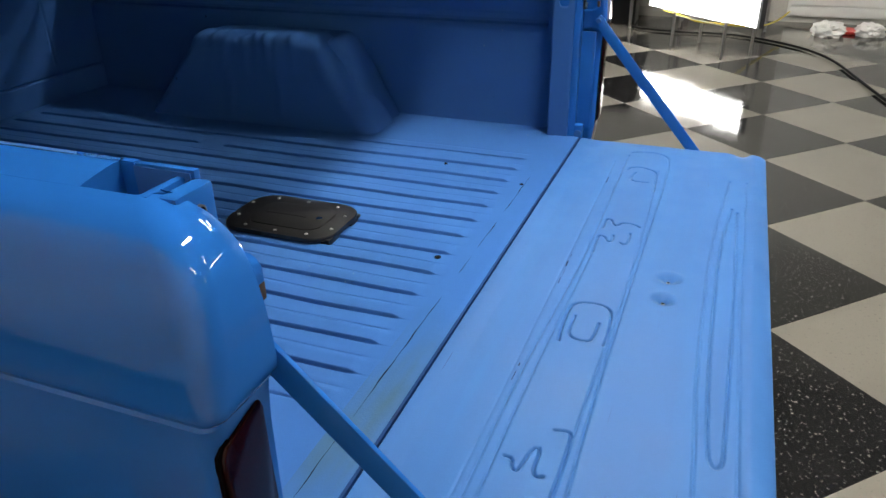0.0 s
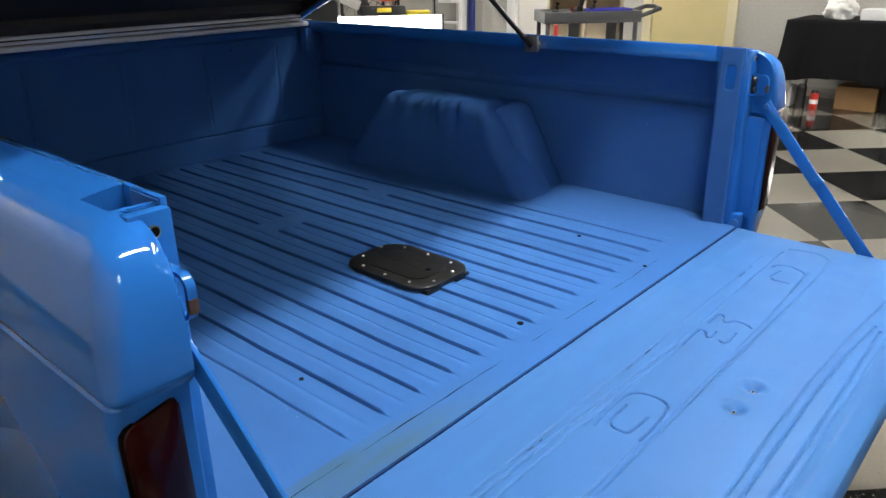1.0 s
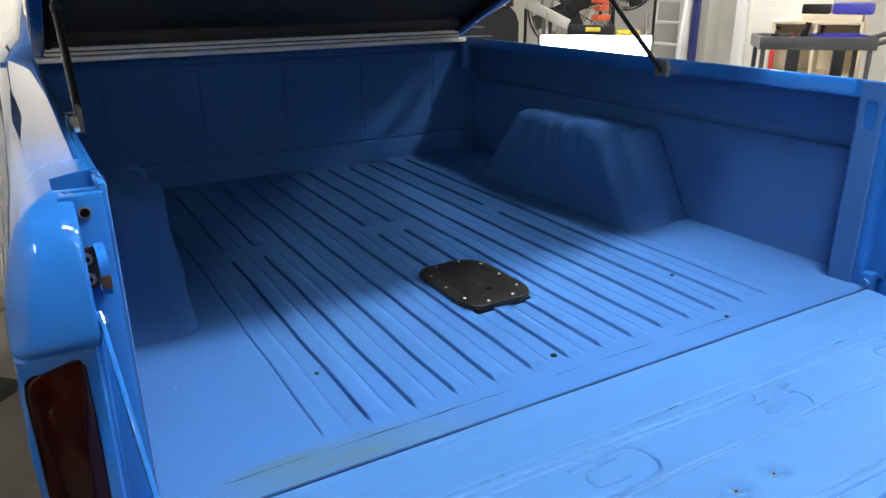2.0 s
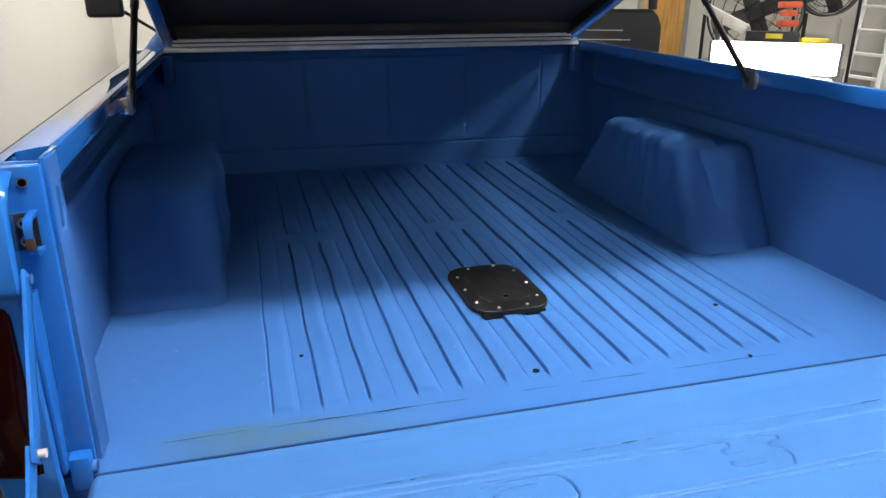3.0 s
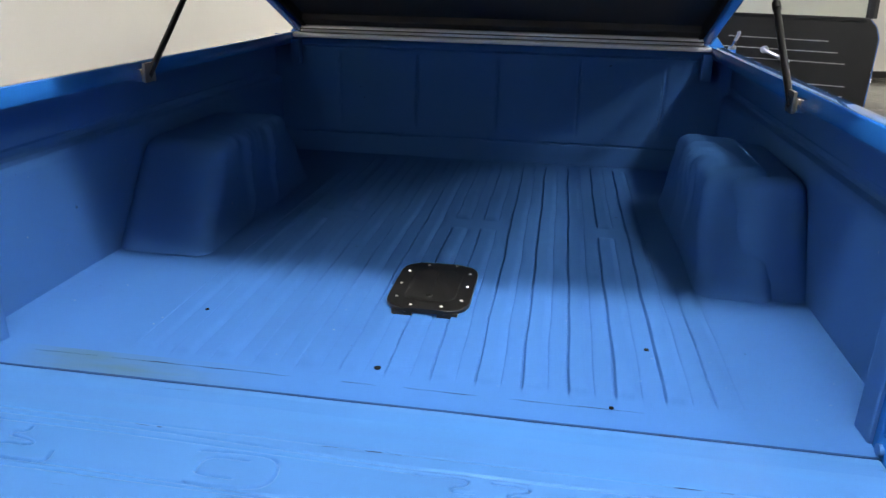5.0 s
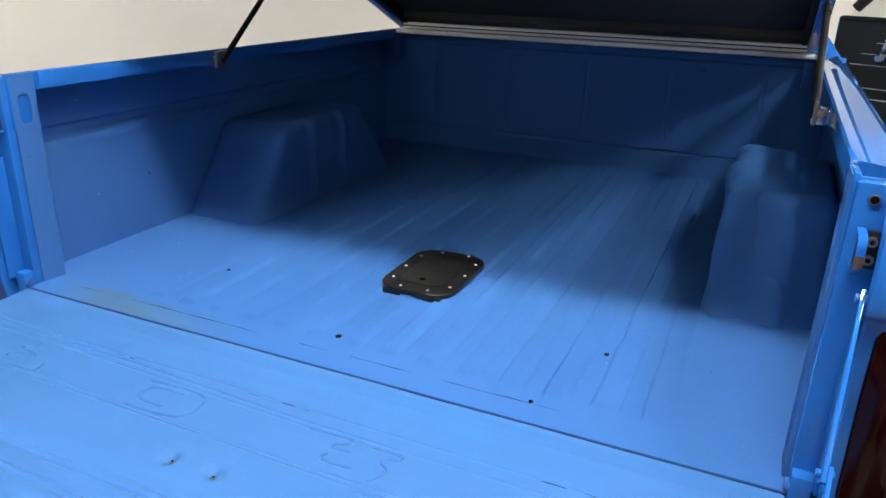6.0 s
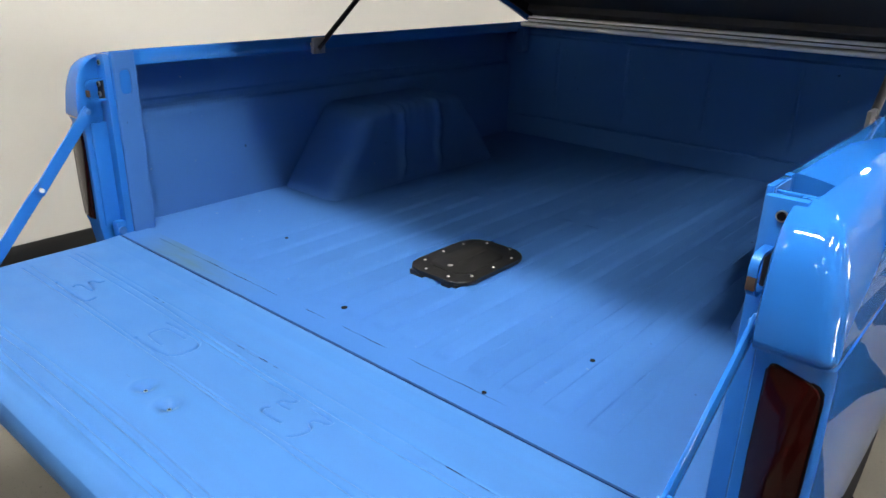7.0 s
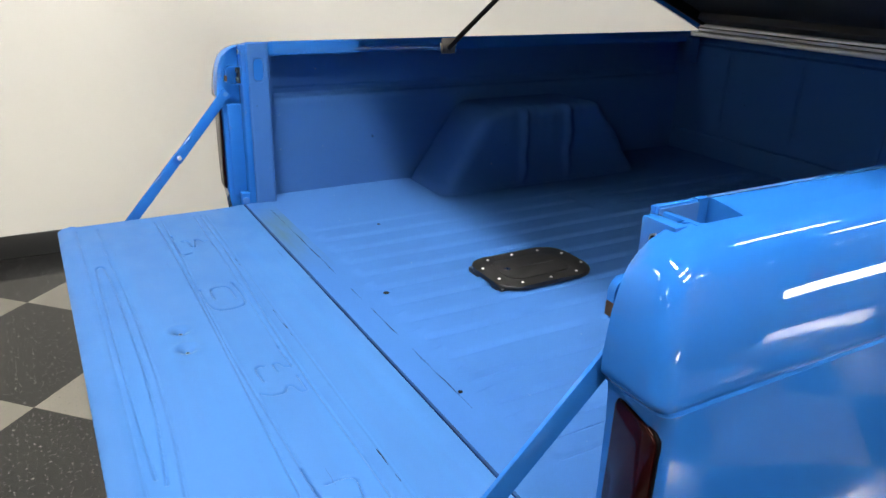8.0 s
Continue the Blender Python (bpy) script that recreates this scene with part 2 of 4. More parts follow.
# the south wall is unseen; its distance and dark colour limit bounce light
wall("wall_south", WALL_W - 0.2, WALL_E + 0.2, WALL_S - 0.2, WALL_S, 0, CEIL, dark_concrete, "dark grey concrete closing wall, unseen, dark to limit bounce light")
wall("wall_north", WALL_W - 0.2, FAR_E + 0.2, WALL_N, WALL_N + 0.2, 0, CEIL, white_wall, "white painted wall ahead of the truck")
wall("wall_east", WALL_E, WALL_E + 0.2, WALL_S, BEND, 0, CEIL, concrete, "mottled grey concrete workshop wall")
wall("wall_return", WALL_E + 0.2, FAR_E + 0.2, BEND - 0.2, BEND, 0, CEIL, concrete, "grey concrete return wall")
wall("wall_far_east", FAR_E, FAR_E + 0.2, BEND, WALL_N, 0, CEIL, concrete, "grey concrete wall of the storage bay")
tagged(part("baseboard", slab(WALL_W, WALL_W + 0.012, WALL_S, WALL_N, 0.0, 0.115, 0.004), baseboard_black),
       "black vinyl baseboard along the white wall", "baseboard", kind="structure")
tagged(part("baseboard", slab(WALL_W + 0.012, 6.8, WALL_N - 0.012, WALL_N, 0.0, 0.115, 0.004), baseboard_black),
       "black vinyl baseboard on the far wall", "baseboard", kind="structure")
tagged(part("baseboard", slab(WALL_E - 0.012, WALL_E, 0.0, 2.40, 0.0, 0.10, 0.004), grey_base), "grey baseboard on the concrete wall", "baseboard", kind="structure")


# ---- ceiling lights: twin fluorescent tubes ----
def ceiling_light(x, y, along, length=1.2, mat=None, spots=(-0.06, 0.06), r=0.019, skirt=0.0):
    ob = thing("ceiling_light", "white fluorescent tube fixture hung from the ceiling, out of view", "ceiling light", "ceiling lights", at=(x, y, LIGHT_Z))
    ob.rotation_euler = (0, 0, 0 if along == "y" else radians(90))
    part("housing", slab(-0.11, 0.11, -length / 2 - 0.03, length / 2 + 0.03, 0.03, 0.09, 0.01), ceiling_white, ob)
    # added shields: they keep low-angle light out of the truck bed
    if skirt:
        for e in (-1, 1):
            part("reflector", slab(e * 0.112 - 0.003, e * 0.112 + 0.003, -length / 2 - 0.03, length / 2 + 0.03, -skirt, 0.088), ceiling_white, ob, "white side shield added to cut low-angle light")
            part("end_reflector", slab(-0.108, 0.108, e * (length / 2 + 0.03) - 0.003, e * (length / 2 + 0.03) + 0.003, -skirt, 0.028), ceiling_white, ob)
    for e in (-0.4 * length, 0.4 * length):
        tube_part("hanger", [(0, e, 0.08), (0, e, CEIL - LIGHT_Z)], 0.006, steel, ob)
    for s in spots:
        tube_part("tube", [(s, -length / 2, 0), (s, length / 2, 0)], r, mat or tube_light, ob, "glowing white fluorescent tube")
    return ob


LIGHT_Z = 3.7
# one wide fixture behind the tailgate, a row beside the truck, and rows down the hall
ceiling_light(0.38, -0.72, "x", 1.5, main_tube, (-0.075, -0.025, 0.025, 0.075), 0.019)
for lx, ly in ((2.15, -0.40), (3.4, 0.15)):
    ceiling_light(lx, ly, "y", 1.3, row_tube, (-0.06, 0.06), 0.019)
for lx, ly, along in ((1.70, 3.4, "y"), (6.5, -4.6, "y"), (6.3, 1.4, "y"), (5.6, 3.6, "y"), (3.4, 5.8, "y"), (7.8, 8.0, "y")):
    ceiling_light(lx, ly, along, skirt=0.10)
# unseen fill fixtures, added to brighten the white jamb and the wooden door
for lx, ly in ((6.2, 4.8), (6.6, 9.8)):
    ceiling_light(lx, ly, "x", mat=fill_tube, skirt=0.10)
# two more added fills, unseen, that lift the white walls ahead of the truck
for lx, ly in ((-0.5, 7.2), (0.0, 9.2)):
    ceiling_light(lx, ly, "x", mat=fill_tube)
for lx, ly in ((-1.6, -2.9), (1.85, -3.4), (0.3, -6.0), (3.9, -5.2)):
    ceiling_light(lx, ly, "y", mat=rear_tube, spots=(-0.07, 0.0, 0.07), r=0.017)


# ---- the pickup truck ----
BED = 0.68            # height of the bed floor
RAIL = 1.175          # top of the bed rails
FRONT = 1.86          # headboard
truck = thing("pickup_truck", "bright blue vintage pickup truck with lowered tailgate and raised bed lid", "pickup truck")

# bed floor with pressed grooves
GROOVES = [-0.557 + 0.0887 * k for k in range(14)]
BROKEN = (1, 2, 6, 7, 11)


def floor_height(X, Y):
    z = np.full(X.shape, BED) + 0.0010 * wave(X, Y)
    for k, gx in enumerate(GROOVES):
        d = X - gx - 0.0012 * np.sin(Y * 9 + k) - 0.0008 * np.sin(Y * 23 + 2 * k)
        rib = np.clip((d + 0.0018) / 0.0036, 0, 1) * np.clip((0.0450 - d) / 0.013, 0, 1)
        rib = rib * rib * (3 - 2 * rib) - 0.70 * np.exp(-((d + 0.0026) / 0.0018) ** 2) - 0.25 * np.exp(-((d - 0.0465) / 0.0013) ** 2)
        front = 0.62 if k == 13 else 1.55 if k == 0 else 1.80 + 0.012 * (k % 3)
        run = np.clip((Y - 0.047) / 0.02, 0, 1) * np.clip((front - Y) / 0.02, 0, 1)
        if k in BROKEN:
            run = run * np.clip(np.abs(Y - 1.003) / 0.02 - 2.1, 0, 1)
        z += 0.0055 * rib * run * (0.5 if k in (0, 13) else 1.0)
    z += 0.004 * np.exp(-((X - 0.40) ** 2 + (Y - 0.66) ** 2) / 0.0002)
    return z - 0.003


xs = sorted(set([round(-0.902 + 0.0225 * i, 4) for i in range(82)] + [round(g + o, 4) for g in GROOVES for o in (-0.014, -0.011, -0.009, -0.007, -0.0055, -0.0042, -0.0034, -0.0026, -0.0018, -0.0008, 0, 0.0009, 0.0018, 0.003, 0.0045, 0.012, 0.019, 0.025, 0.031, 0.037, 0.042, 0.044, 0.0450, 0.0458, 0.0465, 0.0472, 0.0480, 0.0492, 0.051)]))
ys = sorted(set([round(0.02 + 0.02 * j, 4) for j in range(94)] + [0.05, 0.055, 0.065, 0.07, 0.95, 0.955, 0.965, 0.97, 1.03, 1.035, 1.045, 1.05, 1.81, 1.83]))
sheet("bed_floor", xs, ys, floor_height, bed_paint, truck, "ribbed sheet-steel bed floor in matte blue paint")


def sill_height(X, Y):
    return BED - 0.0015 + 0.001 * wave(X * 2, Y * 3, 2) - 0.0015 * np.clip((-0.041 - Y) / 0.009, 0, 1)


sheet("rear_sill", np.linspace(-0.90, 0.90, 90), np.linspace(-0.050, 0.027, 16), sill_height, sill_paint, truck, "worn blue sill with dull rubbed stains", 0.05)


def seam(name, x0, x1, y, w, z=BED + 0.0008, up=None):
    """A thin dark open joint or chipped edge."""
    n = 40
    bm = bmesh.new()
    top, dn = [], []
    for k in range(n + 1):
        x = x0 + (x1 - x0) * k / n
        t = min(1, 6 * k / n, 6 * (1 - k / n))
        jit = 0.0005 * math.sin(37 * x) + 0.0004 * math.sin(91 * x)
        hw = w * t * (0.6 + 0.4 * math.sin(53 * x + 1)) + 0.0002
        top.append(bm.verts.new((x, y + jit + hw, z)))
        dn.append(bm.verts.new((x, y + jit - hw, z)))
    for k in range(n):
        bm.faces.new((dn[k], dn[k + 1], top[k + 1], top[k]))
    return part(name, bm, hole_black, up or truck, "", 0)


for sx0, sx1, sw in ((-0.57, -0.20, 0.0011), (-0.10, -0.03, 0.0009), (0.02, 0.16, 0.0009), (0.22, 0.46, 0.0008), (-0.74, -0.60, 0.0006)):
    seam("open_joint", sx0, sx1, 0.004, sw)


def headboard_shape():
    verts, faces = [], []
    marks = (-0.647, -0.315, 0.018, 0.348, 0.68)
    us = sorted(set(np.round(np.linspace(-0.93, 0.93, 94), 4)) | {round(g + o, 4) for g in marks for o in (-0.012, -0.008, -0.005, -0.003, 0, 0.003, 0.005, 0.008, 0.012)})
    ws = sorted(set(np.round(np.linspace(BED - 0.01, 1.165, 40), 4)) | {1.118, 1.121, 1.124, 1.127, 0.757, 0.76, 0.763, 0.765, 0.767, 0.77, 0.773})
    for w in ws:
        for u in us:
            y = FRONT + 0.007 * math.exp(-((w - 0.765) / 0.0035) ** 2) + 0.002 * math.sin(5 * u + 7 * w) + 0.0012 * math.sin(13 * u - 19 * w) + 0.014 * float(np.clip((w - 1.119) / 0.007, 0, 1))
            for g in marks:
                d = abs(u - g)
                y += 0.005 * math.exp(-(d / 0.0055) ** 2) * float(np.clip((w - 0.80) / 0.02, 0, 1) * np.clip((1.10 - w) / 0.02, 0, 1))
            verts.append((u, float(y), w))
    n = len(us)
    for j in range(len(ws) - 1):
        for i in range(n - 1):
            faces.append((j * n + i, j * n + i + 1, (j + 1) * n + i + 1, (j + 1) * n + i))
    me = bpy.data.meshes.new("headboard")
    me.from_pydata(verts, [], faces)
    me.materials.append(bed_paint)
    me.shade_smooth()
    me.set_sharp_from_angle(angle=radians(50))
    ob = new("headboard", me)
    ob.parent = truck
    return ob


headboard_shape()
part("headboard_back", slab(-0.93, 0.93, FRONT + 0.016, FRONT + 0.05, BED - 0.1, 1.15), bed_paint, truck)


def wheelhouse(side):
    """A wheel arch box: rounded outlines stacked upwards, with a beaten upper edge, and a lower flange against the side wall."""
    top, edge = (0.281 if side > 0 else 0.270), 0.036
    rear, ahead = (0.195, 0.235) if side > 0 else (0.185, 0.20)
    rough = 1.7 if side > 0 else 0.5
    ridge = 1.0 if side < 0 else 0.35

    def shell(x0, x1, y0, y1, high, corner, name, up, rear):
        bm = bmesh.new()
        loops = []
        levels = [(f, 0.0) for f in (-0.01, 0.0, 0.12, 0.25, 0.4, 0.55, 0.7, 0.8, 0.89)]
        levels += [(0.89 + 0.11 * math.sin(radians(a)), edge * (1 - math.cos(radians(a)))) for a in (20, 40, 60, 78, 90)] + [(1.0, 0.05), (1.002, 0.068)]
        for f, inset in levels:
            g = max(f, 0.0)
            ya, yb = y0 + rear * g + inset, y1 - ahead * g - inset
            xa, xb = x0 + 0.010 * g + inset, x1 - 0.015 * g - inset * 0.7
            ring = []
            r = max(corner - inset * 0.5, 0.01)
            for cx, cy, a0 in ((xb - r, yb - r, 0), (xa + r, yb - r, 90), (xa + r, ya + r, 180), (xb - r, ya + r, 270)):
                ring += [(cx + r * math.cos(radians(a0 + 18 * k)), cy + r * math.sin(radians(a0 + 18 * k))) for k in range(6)]
                nx, ny = {0: (xa + r, yb), 90: (xa, ya + r), 180: (xb - r, ya), 270: (xb, yb - r)}[a0]
                px, py = ring[-1]
                steps = 100 if a0 == 90 else 10
                ring += [(px + (nx - px) * k / steps, py + (ny - py) * k / steps) for k in range(1, steps)]
            loop = []
            for x, y in ring:
                t = y * 1.0
                w = min(1.0, max(0.0, (g - 0.55) / 0.4))
                inner = max(0.0, 1 - (x - xa) / 0.06)
                dz = w * inner * rough * (0.004 * math.sin(23 * t) + 0.003 * math.sin(53 * t + 1) + 0.002 * math.sin(131 * t))
                dx = w * inner * rough * (0.004 * math.sin(23 * t + 2) + 0.004 * math.sin(67 * t) + 0.002 * math.sin(149 * t))
                dx -= 0.016 * inner * ridge * sum(math.exp(-((y - q) / 0.012) ** 2) for q in (0.885, 1.075)) * min(1, g * 5)
                dx += 0.003 * math.sin(9 * y + 11 * g)
                dy = 0.004 * math.sin(19 * x + 13 * g) * min(1, g * 4)
                loop.append((side * (x + dx), y + dy, BED + high * f + dz))
            loops.append(loop)
        rings(bm, loops)
        return part(name, bm, bed_paint, up, "boxy blue wheel arch with a dented upper edge" if name == "wheelhouse" else "", 50)

    arch = shell(0.642, 0.835 if side > 0 else 0.915, 0.560, 1.43, top, 0.045, "wheelhouse", truck, rear)
    if side > 0:
        shell(0.72, 0.915, 0.575, 1.41, top - 0.012, 0.035, "arch_flange", arch, 0.14)


def outer_panel(side):
    """The bedside: one profile swept along the flank and round the rear corner. Rows: offset at the flank, offset at the rear, corner radius, height."""
    cap = [(0.0, 0.0, 0.012, 1.1685), (0.014, 0.018, 0.015, 1.1655), (0.027, 0.036, 0.018, 1.161), (0.037, 0.054, 0.021, 1.154), (0.045, 0.067, 0.023, 1.1445),
           (0.0522, 0.079, 0.026, 1.131), (0.060, 0.088, 0.028, 1.108), (0.0678, 0.094, 0.028, 1.08), (0.0706, 0.0965, 0.028, 1.06), (0.0722, 0.098, 0.027, 1.045), (0.0738, 0.0992, 0.024, 1.022),
           (0.0742, 0.0988, 0.019, 1.014), (0.0742, 0.0980, 0.018, 1.009), (0.0732, 0.0960, 0.018, 1.006), (0.0712, 0.0935, 0.017, 1.003), (0.0708, 0.0915, 0.017, 1.001), (0.0738, 0.0905, 0.016, 0.998)]
    low = [(0.0741, 0.0885, 0.024, 0.985), (0.0760, 0.086, 0.011, 0.95), (0.079, 0.085, 0.010, 0.86), (0.077, 0.085, 0.010, 0.745), (0.076, 0.085, 0.012, 0.712),
           (0.076, 0.084, 0.024, 0.700), (0.076, 0.082, 0.026, 0.685), (0.074, 0.074, 0.028, 0.62), (0.068, 0.06, 0.028, 0.54), (0.057, 0.05, 0.028, 0.47), (0.040, 0.04, 0.028, 0.44)]

    def skin(points, name, label, inner):
        bm = bmesh.new()
        loops = [[(side * (0.887 + o), 1.93 - 0.1 * k, z) for o, q, r, z in points] for k in range(19)]
        for k in range(10):
            a = radians(90 * k / 9)
            loops.append([(side * (0.887 + o - r + r * math.cos(a)), -0.004 - q + r - r * math.sin(a), z) for o, q, r, z in points])
        loops.append([(side * min(inner + 0.02, 0.8865 + o - r), -0.004 - q, z) for o, q, r, z in points])
        loops.append([(side * min(inner + 0.004, 0.886 + o - r), -0.0035 - q, z) for o, q, r, z in points])
        loops.append([(side * inner, 0.003 - q, z) for o, q, r, z in points])
        loops.append([(side * (inner + 0.004), min(-0.022, 0.02 - q), z) for o, q, r, z in points])
        loops.append([(side * (inner + 0.012), -0.022 if q > 0.03 else -0.004, z) for o, q, r, z in points])
        rings(bm, loops, close=False)
        return part(name, bm, body_paint, truck, label, 50)

    skin(cap, "side_cap", "glossy blue rounded bed rail and corner cap", 0.868)
    skin([cap[-1]] + low, "side_panel", "glossy blue bedside panel", 0.872)


def strap_loop(s):
    """A flat strap bent into a loop with round corners, open towards the jamb."""
    path = [(-0.034, 1.104), (-0.064, 1.104)] + [(-0.064 - 0.014 * math.sin(radians(a)), 1.090 + 0.014 * math.cos(radians(a))) for a in (20, 45, 70, 90)]
    path += [(-0.059 - 0.019 * math.cos(radians(a)), 1.071 - 0.019 * math.sin(radians(a))) for a in (0, 20, 45, 70, 90)] + [(-0.034, 1.052)]
    bm = bmesh.new()
    loops = []
    for i, (y, z) in enumerate(path):
        (y0, z0), (y1, z1) = path[max(i - 1, 0)], path[min(i + 1, len(path) - 1)]
        n = math.hypot(y1 - y0, z1 - z0)
        ny, nz = -(z1 - z0) / n * 0.0026, (y1 - y0) / n * 0.0026
        loops.append([(s * x, y + k * ny, z + k * nz) for x, k in ((0.8450, -1), (0.8450, 1), (0.8560, 1), (0.8560, -1))])
    rings(bm, loops)
    return part("striker", bm, body_paint, truck, "blue folded striker loop with rust")


def bedside(s):
    def b(name, x0, x1, y0, y1, z0, z1, r=0.004, mat=bed_paint, label="", up=None):
        return part(name, slab(min(s * x0, s * x1), max(s * x0, s * x1), y0, y1, z0, z1, r), mat, up or truck, label)

    # rail top with an open stake pocket, and the turned-down lip
    rail = prism([(s * x, z) for x, z in ((0.83, 1.135), (0.83, 1.1735), (0.8315, RAIL), (0.846, RAIL), (0.866, 1.1725), (0.8875, 1.1685), (0.8875, 1.135))], 1, 0.064, FRONT + 0.06)
    part("rail", rail, body_paint, truck, "blue bed rail with turned-down lip", 50)
    b("rail_end", 0.8385, 0.8875, -0.008, 0.002, 1.09, 1.1685, 0.002, body_paint)
    b("pocket_wall", 0.83, 0.838, -0.018, 0.0475, 1.05, RAIL, 0.002, body_paint)
    b("pocket_wall", 0.83, 0.838, 0.0475, 0.0645, 1.135, RAIL, 0.0, body_paint)
    b("pocket_wall", 0.8875, 0.893, 0.0, 0.0645, 1.09, 1.162, 0.0, body_paint)
    b("pocket_floor", 0.838, 0.8875, 0.0, 0.0465, 1.08, 1.09, 0.0, hole_black)
    # inner side wall, with a ledge
    prof = [(0.90, BED - 0.01), (0.902, 0.80), (0.902, 0.968), (0.904, 0.982), (0.910, 0.990), (0.926, 0.996), (0.931, 1.004), (0.931, 1.018), (0.926, 1.026), (0.926, 1.132), (0.935, 1.132), (0.935, BED - 0.01)]
    part("inner_wall", prism([(s * x, z) for x, z in prof], 1, 0.04, FRONT + 0.01), bed_paint, truck, "flat blue inner side wall with a pressed ledge", 30)
    # rear post with a real pressed pocket, and the jamb beside it
    def post_face(Y, Z):
        d = (np.abs((Y - 0.016) / 0.0155) ** 4 + np.abs((Z - 1.094) / 0.034) ** 4) ** 0.25
        edge = np.minimum(np.minimum(Y + 0.014, 0.048 - Y), 0.006)
        return -0.8275 - 0.008 * np.clip((1.0 - d) / 0.28, 0, 1) - 0.002 * (1 - edge / 0.006) ** 2
    post = sheet("rear_post", np.linspace(-0.014, 0.048, 32), np.linspace(BED - 0.004, RAIL - 0.003, 130), post_face, bed_paint, truck, "blue rear post with a pressed pocket", 0.004, 45)
    post.data.transform(Matrix(((0, 0, -s, 0), (1, 0, 0, 0), (0, 1, 0, 0), (0, 0, 0, 1))))
    if s > 0:
        post.data.flip_normals()
    b("post_core", 0.842, 0.90, -0.0135, 0.0475, BED - 0.004, 1.055, 0.0)
    b("post_fill", 0.8585, 0.925, 0.0475, 0.0665, 0.985, 1.1345, 0.0)
    b("jamb", 0.834, 0.884, -0.034, -0.0135, 0.50, 1.168, 0.005, body_paint, "blue rear jamb")
    b("jamb_flange", 0.866, 0.874, -0.075, -0.03, 0.70, 0.99, 0.003, body_paint)
    b("hinge_lug", 0.835, 0.868, -0.060, -0.030, 0.655, 0.715, 0.008, body_paint, "blue tailgate hinge lug")
    tube_part("hinge_bolt", [(s * 0.829, -0.047, 0.69), (s * 0.84, -0.047, 0.69)], 0.011, bed_paint, truck, "", 8)
    # striker: a folded loop with a rusty latch
    loop = strap_loop(s)
    b("striker_plate", 0.848, 0.885, -0.038, -0.034, 1.050, 1.104, 0.002, shaded_latch, "striker plate darkened as if shaded, with rust stains", loop)
    b("latch_tongue", 0.8445, 0.8565, -0.0815, -0.0742, 1.062, 1.080, 0.002, rust, "rusty steel latch edge", loop)
    for zz in (1.064, 1.090):
        tube_part("screw", [(s * 0.866, -0.036, zz), (s * 0.866, -0.0425, zz)], 0.0072, steel, loop, "worn steel screw head", 12)
        tube_part("screw_socket", [(s * 0.866, -0.040, zz), (s * 0.866, -0.0429, zz)], 0.0035, hole_black, loop, "", 8)
    bolt = tube_part("jamb_bolt", [(s * 0.858, -0.030, 1.146), (s * 0.858, -0.0365, 1.146)], 0.0072, steel, truck, "bare threaded bolt seat in the jamb", 14)
    tube_part("bolt_hole", [(s * 0.858, -0.030, 1.146), (s * 0.858, -0.0369, 1.146)], 0.0055, hole_black, bolt, "", 12)
    # tail lamp
    out = [(0.893, 0.722), (0.920, 0.718), (0.949, 0.724), (0.954, 0.80), (0.9545, 0.954), (0.953, 0.966), (0.948, 0.974), (0.939, 0.979), (0.900, 0.989), (0.894, 0.987), (0.891, 0.978), (0.891, 0.86)]
    rim = [(0.918 + (x - 0.918) * 1.07, 0.854 + (z - 0.854) * 1.02) for x, z in out]
    lamp = part("tail_lamp", prism([(s * x, z) for x, z in rim], 1, -0.0920, -0.080, 0.001), hole_black, truck, "tall tail lamp in a dark bezel")
    part("lens", prism([(s * x, z) for x, z in out], 1, -0.0955, -0.084, 0.003, 3), lens_red, lamp, "dark red plastic tail lamp lens", 60)
    # tailgate strap: two flat links with a rivet
    top, mid, low = Vector((s * 0.864, -0.080, 1.022)), Vector((s * 0.848, -0.234, 0.845)), Vector((s * 0.841, -0.388, 0.668))
    strap = None
    for a, c, w, nm in ((top, mid, 0.0, "upper_link"), (mid, low, 0.006, "lower_link")):
        d = (c - a).normalized()
        across = Vector((1, 0, 0))
        m = Matrix((across, d.cross(across).normalized(), d)).transposed().to_4x4()
        m.translation = a
        ob = part(nm, slab(-0.003 + s * w, 0.003 + s * w, -0.0155, 0.0155, -0.010, (c - a).length + 0.012, 0.002, 2, m), body_paint, strap or truck, "flat blue tailgate strap link")
        strap = strap or ob
    tube_part("rivet", [mid + Vector((-0.009, 0, 0)), mid + Vector((0.012, 0, 0))], 0.006, dull_steel if s < 0 else body_paint, strap, "worn bare rivet" if s < 0 else "")
    tube_part("pin", [top + Vector((-0.007, 0, 0)), top + Vector((0.007, 0, 0))], 0.007, bed_paint, strap)


for s in (-1, 1):
    wheelhouse(s)
    outer_panel(s)
    bedside(s)

